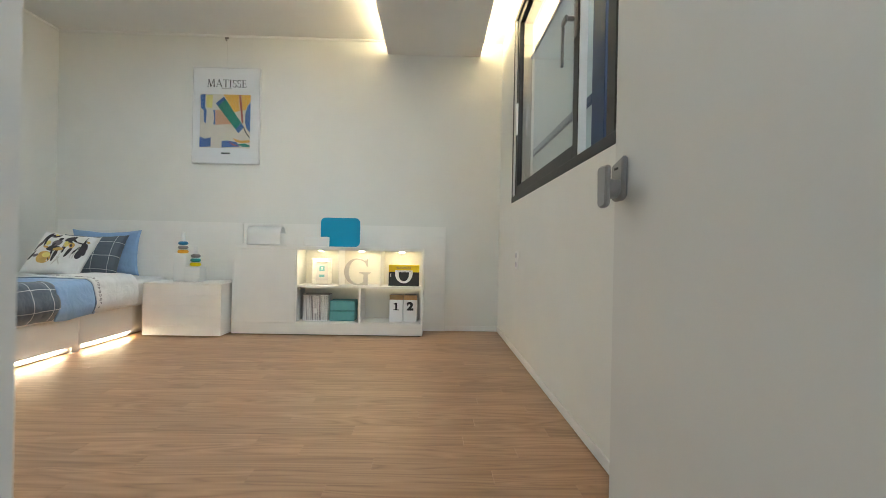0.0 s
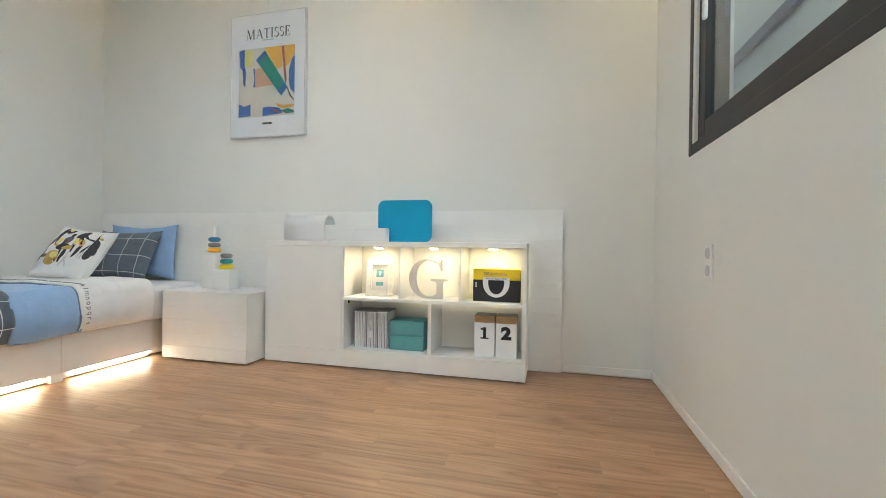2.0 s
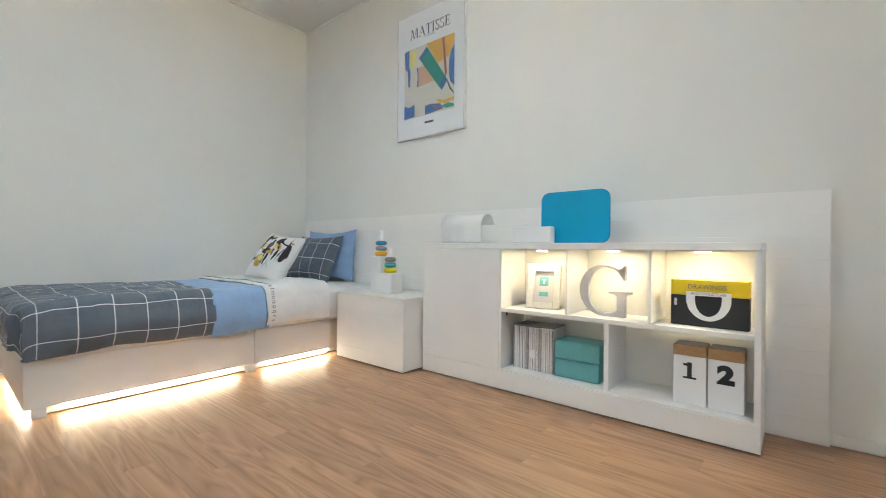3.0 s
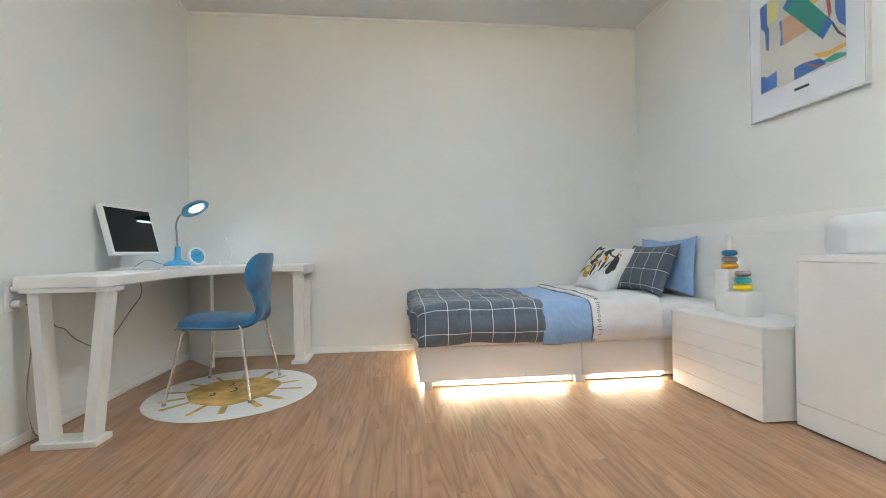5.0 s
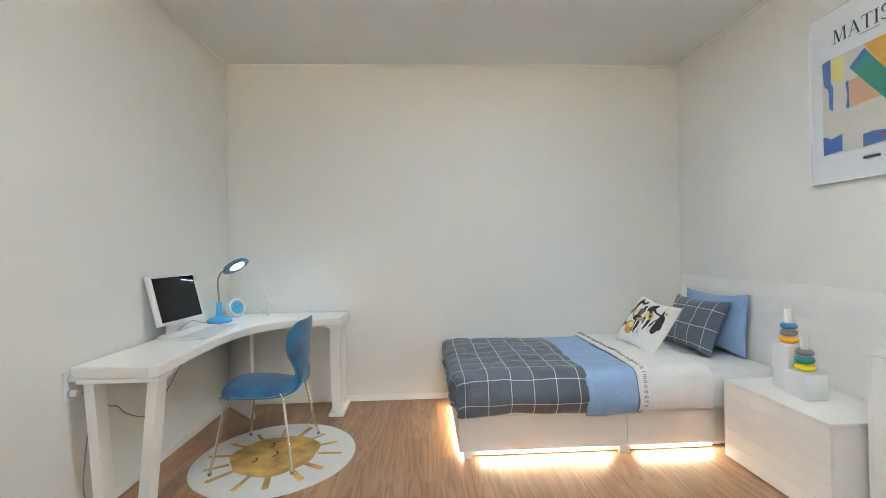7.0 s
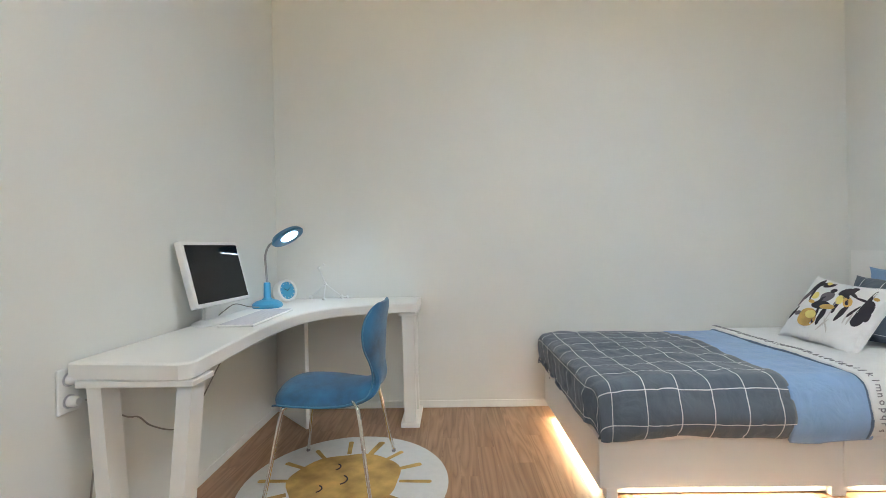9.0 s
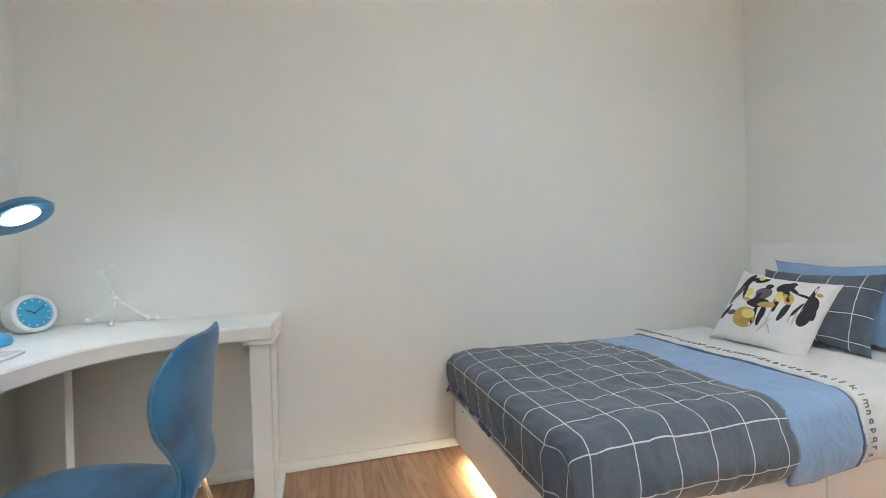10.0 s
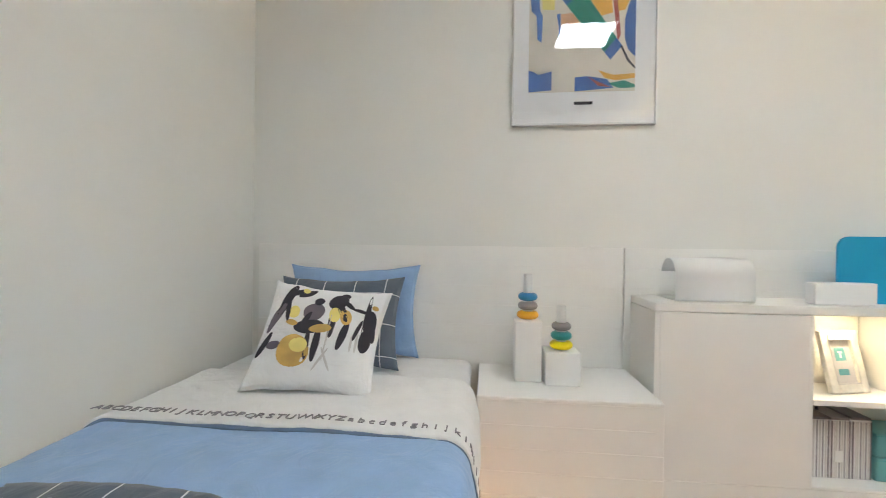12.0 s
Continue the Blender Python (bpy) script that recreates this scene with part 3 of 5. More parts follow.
    so.thickness, so.offset = 0.016, -1
    return ob


duvet = thing("duvet", ((BX0 + BX1) / 2, 2.9, 0.497), "checked slate, blue and white quilt turned down on the bed", "duvet")
cloth("check_section", 2.128, 2.935, M_CHECK, duvet, 0.004, foot=True, seed=1.7, puff=0.018, bulge=1.0, label="slate grey cotton with white window check")
cloth("blue_section", 2.925, 3.265, M_BLUE, duvet, -0.003, seed=4.1, nv=36, puff=0.008, label="plain blue cotton band")
cloth("white_fold", 3.24, 3.70, M_SHEET, duvet, 0.014, seed=7.7, nv=50, puff=0.009, label="white cotton turn-down with printed letters")

# ---- desk ----
DZ0, DZ1 = 0.714, 0.770
curve = []
for k in range(25):
    t = k / 24
    p0, p1, p2, p3 = Vector((-2.05, 0.747)), Vector((-3.0, 0.665)), Vector((-3.28, 0.70)), Vector((-3.30, 1.325))
    curve.append(tuple((1 - t) ** 3 * p0 + 3 * t * (1 - t) ** 2 * p1 + 3 * t * t * (1 - t) * p2 + t ** 3 * p3))
desk = thing("desk", (-2.9, 0.6, 0), "white curved corner desk with slanted trestle legs", "desk")
outline = [(XW + 0.012, YS + 0.012), (-2.035, YS + 0.012), (-2.008, 0.712), (-2.022, 0.738)] + curve + [(XW + 0.012, 1.332)]
part("tabletop", prism(outline, DZ0, DZ1, 0.006), M_LACQ, desk)


def trestle(m, top0, top1, bot0, bot1, d=0.046):
    """An upright frame in its own yz plane, wider at the top, on a base plate."""
    bm = boxes((-0.058, 0.058, top0 - 0.018, top1 + 0.018, 0.694, 0.7135), bevel=0.003)
    box(bm, -0.058, 0.058, bot0 - 0.022, bot1 + 0.022, 0.001, 0.03, bevel=0.003)
    for a, b, s in ((top0, bot0, 1), (top1, bot1, -1)):
        vs = []
        for z, y in ((0.0305, b), (0.6935, a)):
            for x in (-0.036, 0.036):
                for yy in (y, y + s * d):
                    vs.append(bm.verts.new((x, yy, z)))
        for q in ((0, 1, 3, 2), (4, 6, 7, 5), (0, 2, 6, 4), (1, 5, 7, 3), (0, 4, 5, 1), (2, 3, 7, 6)):
            bm.faces.new([vs[i] for i in q])
    bmesh.ops.recalc_face_normals(bm, faces=bm.faces)
    bm.transform(m)
    return bm


part("leg", trestle(pose(-2.078, 0.555, 0), -0.155, 0.178, -0.110, 0.115), M_LACQ, desk, "slanted white trestle leg")
part("leg", trestle(pose(-3.49, 1.272, 0, 0, 0, 90), -0.165, 0.145, -0.128, 0.128), M_LACQ, desk, "slanted white trestle leg")
part("leg", box(bmesh.new(), -0.22, 0.22, -0.012, 0.012, 0.001, 0.7135, 0.002, pose(-3.50, 0.485, 0, 0, 0, 45)), M_LACQ, desk, "diagonal white panel leg")

# ---- colours of the things ----
# the velvet's wide tone variation paints its blotchy highlights into the colour
M_VELVET = creases(mat("blue_velvet", (0.017, 0.112, 0.25), 0.7, vary=0.5, scale=8, bump=0.2, bscale=400, sheen=0.25), "Object", 5.0, 0.05)
M_GOLD = mat("gold_print", (0.62, 0.40, 0.12), 0.85, vary=0.28, scale=9)
M_SUN = mat("washed_gold_print", (0.56, 0.37, 0.12), 0.9, vary=0.42, scale=7)
M_RUG = mat("white_rug_pile", (0.76, 0.76, 0.74), 0.95, vary=0.03, scale=30, bump=0.4, bscale=500)
M_SCREEN = mat("dark_screen", (0.006, 0.006, 0.008), 0.06, vary=0)
M_SCREEN.node_tree.nodes["Principled BSDF"].inputs["IOR"].default_value = 1.32
M_SKYBLUE = mat("sky_blue_plastic", (0.07, 0.36, 0.62), 0.35, vary=0.03)
M_LAMPHEAD = mat("blue_lamp_shell", (0.06, 0.20, 0.36), 0.3, vary=0.05)
M_CYAN = mat("cyan_panel", (0.0, 0.30, 0.56), 0.5, vary=0.03, bump=0.1, bscale=80)
M_RYEL = mat("amber_ring", (0.85, 0.42, 0.02), 0.3, vary=0.04)
M_RLEM = mat("lemon_ring", (0.88, 0.72, 0.0), 0.3, vary=0.04)
M_RGREY = mat("grey_ring", (0.24, 0.22, 0.22), 0.35, vary=0.04)
M_RBLUE = mat("blue_ring", (0.02, 0.19, 0.40), 0.3, vary=0.04)
M_RTEAL = mat("teal_ring", (0.02, 0.28, 0.28), 0.3, vary=0.04)
M_TEAL = mat("teal_card", (0.12, 0.35, 0.37), 0.6, vary=0.05, scale=20, bump=0.1)
M_KRAFT = mat("kraft_wood", (0.45, 0.28, 0.13), 0.6, vary=0.12, scale=30)
M_GREYL = mat("grey_letter", (0.58, 0.55, 0.53), 0.6, vary=0.04)
M_YELLOW = mat("yellow_print", (0.80, 0.60, 0.01), 0.5, vary=0.03)
M_STRIPE = mat("grey_print", (0.17, 0.15, 0.16), 0.6, vary=0.05)
M_FRAME = mat("whitewashed_wood", (0.70, 0.67, 0.60), 0.5, vary=0.10, scale=40)
M_CORD = mat("grey_cord", (0.30, 0.28, 0.26), 0.6)
M_KEYS = mat("pale_grey_plastic", (0.62, 0.61, 0.66), 0.5, vary=0.03)
M_ORANGE = mat("orange_print", (0.75, 0.40, 0.05), 0.6, vary=0.06, scale=20)
M_SALMON = mat("salmon_print", (0.68, 0.38, 0.22), 0.6, vary=0.06, scale=20)
M_PBLUE = mat("cobalt_print", (0.04, 0.13, 0.40), 0.6, vary=0.1, scale=20)
M_PGREEN = mat("green_print", (0.01, 0.24, 0.17), 0.6, vary=0.06, scale=20)
M_PRED = mat("red_print", (0.38, 0.07, 0.05), 0.6, vary=0.06, scale=20)
M_PCREAM = mat("cream_print", (0.74, 0.68, 0.58), 0.6, vary=0.04, scale=20)
M_PYEL = mat("pale_yellow_print", (0.80, 0.70, 0.22), 0.6, vary=0.06, scale=20)
M_MAUVE = mat("mauve_print", (0.15, 0.125, 0.15), 0.85, vary=0.1)
M_INK = mat("dark_ink", (0.035, 0.03, 0.04), 0.85, vary=0.1)

M_BRIGHT = mat("bright_paper", (0.93, 0.93, 0.93), 0.7, vary=0.01)

# ---- poster ----
PX0, PX1, PZ0, PZ1, PY = -2.369, -1.712, 1.603, 2.545, 4.208
poster = thing("framed_poster", ((PX0 + PX1) / 2, YN, PZ0), "white framed art poster of colourful cut-out shapes, on the wall", "poster")
part("frame", boxes((PX0, PX0 + 0.007, PY - 0.001, YN - 0.001, PZ0, PZ1), (PX1 - 0.007, PX1, PY - 0.001, YN - 0.001, PZ0, PZ1), (PX0 + 0.007, PX1 - 0.007, PY - 0.001, YN - 0.001, PZ0, PZ0 + 0.007), (PX0 + 0.007, PX1 - 0.007, PY - 0.001, YN - 0.001, PZ1 - 0.007, PZ1), bevel=0.0015), M_WHITE, poster)
part("backing", boxes((PX0 + 0.0072, PX1 - 0.0072, PY + 0.010, YN - 0.002, PZ0 + 0.0072, PZ1 - 0.0072)), M_BRIGHT, poster)
AX0, AX1, AZ0, AZ1 = PX0 + 0.115 * 0.65, PX0 + 0.862 * 0.65, PZ1 - 0.832 * 0.945, PZ1 - 0.29 * 0.91


def flat(points, y, thick, x0=AX0, x1=AX1, z0=AZ0, z1=AZ1):
    """A thin sheet facing south; points are shares of the picture, from its upper left."""
    pts = [(x0 + u * (x1 - x0), z1 - v * (z1 - z0)) for u, v in points]
    if sum(a[0] * b[1] - b[0] * a[1] for a, b in zip(pts, pts[1:] + pts[:1])) < 0:
        pts = pts[::-1]
    b = prism(pts, 0, thick)
    b.transform(Matrix.Translation((0, y, 0)) @ FACE_S)
    return b


LAY = PY + 0.0098
art = part("print", flat([(0, 0), (1, 0), (1, 1), (0, 1)], LAY, 0.0006), M_PCREAM, poster, "printed cut-out shapes")
SHAPES = (
    (M_PBLUE, [(0, 0.02), (0.1, 0), (0.1, 0.25), (0.13, 0.31), (0.12, 0.55), (0.08, 0.52), (0.07, 0.31), (0.02, 0.26)]),
    (M_PYEL, [(0.115, 0.02), (0.25, 0.02), (0.24, 0.26), (0.125, 0.25)]),
    (M_ORANGE, [(0.46, 0), (0.76, 0), (0.79, 0.30), (0.68, 0.33)]),
    (M_ORANGE, [(0.815, 0), (1, 0), (1, 0.12), (0.94, 0.2), (0.9, 0.28), (0.84, 0.29)]),
    (M_SALMON, [(0.30, 0.30), (0.52, 0.28), (0.64, 0.55), (0.31, 0.57)]),
    (M_PBLUE, [(0.262, 0.30), (0.297, 0.29), (0.306, 0.57), (0.266, 0.56), (0.285, 0.44)]),
    (M_PRED, [(0.765, 0), (0.81, 0), (0.865, 0.5), (0.835, 0.56)]),
    (M_PBLUE, [(1, 0.14), (1, 0.7), (0.93, 0.63), (0.90, 0.52), (0.90, 0.36), (0.94, 0.22)]),
    (M_PBLUE, [(0, 0.80), (0.05, 0.81), (0.09, 0.84), (0.22, 0.81), (0.22, 0.98), (0, 0.995)]),
    (M_PBLUE, [(0.44, 0.87), (0.55, 0.86), (0.74, 0.89), (0.80, 0.97), (0.44, 0.995)]),
    (M_ORANGE, [(0.66, 0.81), (0.80, 0.855), (1, 0.845), (1, 0.885), (0.82, 0.905), (0.72, 0.88)]),
    (M_PGREEN, [(0.74, 0.93), (0.90, 0.905), (1, 0.945), (1, 0.97), (0.86, 0.975)]),
)
for material, pts in SHAPES:
    part("cutout", flat(pts, LAY - 0.0007, 0.0006), material, art)
part("cutout", flat([(0.56, 0.865), (0.66, 0.915), (0.78, 0.965), (0.66, 0.95)], LAY - 0.0014, 0.0006), M_PRED, art)
part("cutout", flat([(0.31, 0.17), (0.47, 0.04), (0.88, 0.60), (0.77, 0.72)], LAY - 0.0014, 0.0006), M_PBLUE, art)
part("cutout", flat([(0.353, 0.222), (0.508, 0.092), (0.826, 0.526), (0.712, 0.650)], LAY - 0.0021, 0.0006), M_PGREEN, art)
part("cutout", flat([(0.86, 0.60), (0.88, 0.60), (0.94, 0.72), (1, 0.79), (1, 0.81), (0.92, 0.73)], LAY - 0.0021, 0.0006), M_INK, art)
pxm = (PX0 + PX1) / 2


def bar(x0, z0, x1, z1, w):
    """A straight stroke of a letter, w wide along x, as a thin sheet facing south."""
    pts = [(x0 - w / 2, z0), (x0 + w / 2, z0), (x1 + w / 2, z1), (x1 - w / 2, z1)]
    b = prism(pts, 0, 0.0005)
    b.transform(FACE_S)
    return b


def beam(x0, x1, z0, z1):
    return bar((x0 + x1) / 2, z0, (x0 + x1) / 2, z1, x1 - x0)


def bend(cx, cz, rx, rz, a0, a1, thick, thin):
    """A curved stroke, thick where it runs along the diagonal, thin at its ends."""
    pts_o, pts_i = [], []
    for k in range(15):
        u = k / 14
        a, t = radians(a0 + (a1 - a0) * u), thin + (thick - thin) * math.sin(math.pi * u) ** 2
        pts_o.append((cx + (rx + t / 2) * math.cos(a), cz + (rz + t / 2) * math.sin(a)))
        pts_i.append((cx + (rx - t / 2) * math.cos(a), cz + (rz - t / 2) * math.sin(a)))
    b = bmesh.new()
    vo, vi = [b.verts.new((x, 0, z)) for x, z in pts_o], [b.verts.new((x, 0, z)) for x, z in pts_i]
    for k in range(14):
        b.faces.new((vo[k], vi[k], vi[k + 1], vo[k + 1]))
    bmesh.ops.solidify(b, geom=b.faces[:], thickness=0.0005)
    return b


def roman(ch):
    """Strokes of a roman capital, one unit high, and its width."""
    f, h = 0.13, 0.045  # full and hairline stroke
    if ch == "M":
        return [bar(0.14, 0, 0.19, 1, h), bar(0.23, 1, 0.52, 0, f), bar(0.52, 0, 0.82, 1, h), bar(0.88, 1, 0.92, 0, f), beam(0.03, 0.26, 0, 0.035), beam(0.80, 1.05, 0, 0.035), beam(0.08, 0.28, 0.965, 1), beam(0.78, 0.99, 0.965, 1)], 1.10
    if ch == "A":
        return [bar(0.12, 0, 0.42, 1, h), bar(0.42, 1, 0.76, 0, f), beam(0.21, 0.62, 0.33, 0.37), beam(0.01, 0.24, 0, 0.035), beam(0.62, 0.90, 0, 0.035)], 0.88
    if ch == "T":
        return [beam(0.33, 0.46, 0, 1), beam(0.04, 0.75, 0.955, 1), beam(0.24, 0.55, 0, 0.035), bar(0.05, 0.80, 0.07, 0.96, 0.04), bar(0.74, 0.80, 0.72, 0.96, 0.04)], 0.78
    if ch == "I":
        return [beam(0.13, 0.26, 0, 1), beam(0.04, 0.35, 0, 0.035), beam(0.04, 0.35, 0.965, 1)], 0.42
    if ch == "S":
        return [bend(0.28, 0.745, 0.19, 0.225, 25, 262, 0.12, 0.045), bend(0.27, 0.265, 0.21, 0.24, 82, -155, 0.13, 0.045), bar(0.47, 0.78, 0.48, 0.97, 0.035), bar(0.065, 0.04, 0.06, 0.25, 0.035)], 0.56
    return [beam(0.12, 0.25, 0, 1), beam(0.03, 0.60, 0, 0.045), beam(0.03, 0.57, 0.955, 1), beam(0.25, 0.47, 0.49, 0.53), bar(0.60, 0, 0.63, 0.20, 0.04), bar(0.56, 0.82, 0.57, 1, 0.04), bar(0.47, 0.40, 0.47, 0.62, 0.035)], 0.66


word, pen = [], 0.0
for ch in "MATISSE":
    strokes, wide = roman(ch)
    for b in strokes:
        b.transform(Matrix.Translation((pen, 0, 0)))
        word.append(b)
    pen += wide + 0.03
ttl = merge(*word)
CAP = 0.385 / pen
ttl.transform(Matrix.Translation((pxm - 0.192, LAY - 0.0004, PZ1 - 0.165 * 0.945 - 0.036)) @ Matrix.Diagonal((CAP, 1, 0.074, 1)))
part("title", ttl, M_BLACK, poster, "black capital lettering")
part("small_print", boxes((pxm - 0.05, pxm + 0.05, LAY - 0.0005, LAY, PZ1 - 0.222 * 0.945, PZ1 - 0.214 * 0.945)), M_GREYL, poster)
part("small_print", boxes((pxm - 0.042, pxm + 0.042, LAY - 0.0005, LAY, PZ1 - 0.895 * 0.945, PZ1 - 0.880 * 0.945)), M_BLACK, poster)
part("glazing", boxes((PX0 + 0.0075, PX1 - 0.0075, PY, PY + 0.002, PZ0 + 0.0075, PZ1 - 0.0075)), M_GLASS, poster, "clear glossy cover sheet").visible_shadow = False
hk = thing("picture_hook", (-2.05, YN, 2.82), "small dark picture hook at the top of the wall", "hook")
part("wire", tube([(-2.046, YN - 0.016, 2.812), (-2.046, YN - 0.016, PZ1 + 0.001)], 0.0011, 6), M_GREYL, hk, "thin hanging wire")
part("hook", merge(boxes((-2.068, -2.032, YN - 0.025, YN - 0.0125, 2.826, 2.842), bevel=0.003), tube([(-2.05, YN - 0.02, 2.828), (-2.05, YN - 0.022, 2.81), (-2.05, YN - 0.032, 2.803), (-2.05, YN - 0.04, 2.812)], 0.004)), M_RGREY, hk)

# ---- pillows ----


def pillow_at(u, v, w, h, t, side):
    """A point of a pillow's face; u, v in -1..1, side -1 for the front."""
    e = max(0.0, 1 - u * u) ** 0.42 * max(0.0, 1 - v * v) ** 0.42
    pinch_x = 1 - 0.10 * (1 - v * v) * abs(u) ** 3
    pinch_z = 1 - 0.15 * (1 - u * u) * abs(v) ** 3
    wr = 0.10 * noise.noise(Vector((u * 2.2, v * 2.2, w * 9))) + 0.05 * noise.noise(Vector((u * 6, v * 6, w * 5)))
    return Vector((u * w / 2 * pinch_x, side * t / 2 * e * (1 + wr * 1.6), v * h / 2 * pinch_z + h / 2 + 0.006 * noise.noise(Vector((u * 3, v * 3, w)))))


def pillow(name, m, w, h, t, material, label, n=36):
    p = thing(name, m, label, "pillow", "pillows on the bed")
    bm = bmesh.new()
    uvl = bm.loops.layers.uv.new("UVMap")
    for side in (-1, 1):
        grid = [[bm.verts.new(pillow_at(2 * i / n - 1, 2 * j / n - 1, w, h, t, side)) for i in range(n + 1)] for j in range(n + 1)]
        for j in range(n):
            for i in range(n):
                q = [(i, j), (i + 1, j), (i + 1, j + 1), (i, j + 1)]
                if side > 0:
                    q = q[::-1]
                f = bm.faces.new([grid[b][a] for a, b in q])
                for lp, (a, b) in zip(f.loops, q):
                    lp[uvl].uv = (a / n * w + 0.055, b / n * h + 0.085)
    bmesh.ops.remove_doubles(bm, verts=bm.verts, dist=0.0005)
    part("cover", bm, material, p, local=True)
    return p


pillow("pillow", pose(-3.100, 4.112, 0.497, -4, 0, 4), 0.62, 0.44, 0.13, M_BLUE, "plain blue cotton pillow leaning on the headboard")
pillow("pillow", pose(-3.125, 3.895, 0.50, -24, 0, 3), 0.57, 0.42, 0.14, M_CHECK, "slate grey checked cotton pillow leaning on the blue one")
WC = (0.435, 0.415, 0.15)
cushion = pillow("cushion", pose(-3.058, 3.47, 0.528, -33, 6, 5), *WC, M_SHEET, "white cotton cushion with a printed gold and black motif")


def blot(cu, cv, ru, rv, ang, lift):
    """An oval print that lies on the cushion's front."""
    bm = bmesh.new()
    n, ca, sa = 20, math.cos(radians(ang)), math.sin(radians(ang))
    def at(r, k):
        a, b = r * ru * math.cos(2 * math.pi * k / n), r * rv * math.sin(2 * math.pi * k / n)
        u, v = cu + a * ca - b * sa, cv + a * sa + b * ca
        return bm.verts.new(pillow_at(max(-0.98, min(0.98, u)), max(-0.98, min(0.98, v)), *WC, -1) + Vector((0, -lift, 0)))
    c = at(0, 0)
    prev = [at(0.5, k) for k in range(n)]
    for k in range(n):
        bm.faces.new((c, prev[k], prev[(k + 1) % n]))
    ring = [at(1, k) for k in range(n)]
    for k in range(n):
        bm.faces.new((prev[k], ring[k], ring[(k + 1) % n], prev[(k + 1) % n]))
    return bm


PRINT = (
    (M_GOLD, -0.28, -0.36, 0.25, 0.27, 0, 1), (M_PYEL, -0.21, -0.26, 0.14, 0.12, 30, 2),
    (M_INK, -0.62, 0.56, 0.07, 0.30, -12, 1), (M_INK, -0.50, 0.70, 0.14, 0.05, 35, 2), (M_INK, -0.32, 0.72, 0.14, 0.06, 35, 1),
    (M_MAUVE, -0.72, 0.20, 0.08, 0.30, -18, 1), (M_INK, -0.80, -0.28, 0.05, 0.20, -25, 1), (M_MAUVE, -0.62, -0.28, 0.12, 0.07, 0, 1),
    (M_MAUVE, -0.12, 0.32, 0.17, 0.17, 0, 1), (M_INK, -0.08, 0.53, 0.07, 0.07, 0, 2), (M_INK, -0.13, 0.06, 0.20, 0.10, 8, 1),
    (M_INK, 0.03, -0.20, 0.045, 0.24, 0, 1), (M_INK, -0.10, -0.22, 0.035, 0.22, 5, 1), (M_GOLD, 0.05, 0.05, 0.17, 0.07, 12, 2),
    (M_INK, 0.22, 0.58, 0.12, 0.17, -20, 1), (M_INK, 0.30, 0.75, 0.06, 0.06, 0, 2), (M_INK, 0.36, 0.56, 0.14, 0.04, -38, 2),
    (M_INK, 0.20, 0.25, 0.05, 0.28, 0, 1), (M_PYEL, 0.22, 0.30, 0.09, 0.12, 0, 2), (M_GOLD, 0.39, 0.30, 0.09, 0.13, 20, 2), (M_INK, 0.40, 0.0, 0.05, 0.22, -10, 1),
    (M_INK, 0.72, 0.36, 0.035, 0.40, 0, 1), (M_INK, 0.80, 0.30, 0.10, 0.18, 8, 2), (M_INK, 0.78, -0.05, 0.09, 0.17, -6, 1), (M_INK, 0.62, 0.44, 0.13, 0.03, -8, 2), (M_GOLD, 0.83, 0.58, 0.06, 0.05, 0, 2),
    (M_GREYL, 0.56, -0.12, 0.02, 0.13, 0, 1), (M_GREYL, 0.64, -0.10, 0.02, 0.16, 0, 1), (M_GREYL, 0.14, -0.42, 0.018, 0.22, -25, 1), (M_GREYL, 0.22, -0.42, 0.018, 0.22, 25, 1), (M_GREYL, 0.17, -0.05, 0.012, 0.40, 0, 1),
    (M_INK, -0.55, 0.36, 0.035, 0.22, 12, 2), (M_INK, 0.30, 0.42, 0.05, 0.20, 30, 2), (M_INK, 0.62, 0.10, 0.03, 0.16, -14, 2), (M_INK, -0.22, 0.14, 0.04, 0.16, -20, 2), (M_INK, 0.88, 0.12, 0.05, 0.14, 10, 1),
    (M_PYEL, -0.44, 0.30, 0.09, 0.12, 20, 1), (M_GOLD, -0.42, 0.10, 0.10, 0.05, -8, 1), (M_PYEL, -0.36, 0.78, 0.06, 0.07, 30, 2),
)
for material, cu, cv, ru, rv, ang, lay in PRINT:
    part("printed_motif", blot(cu, cv, ru * (1.2 if material is M_INK else 1.0), rv * (1.15 if material is M_INK else 1.0), ang, 0.0012 * lay), material, cushion, local=True)

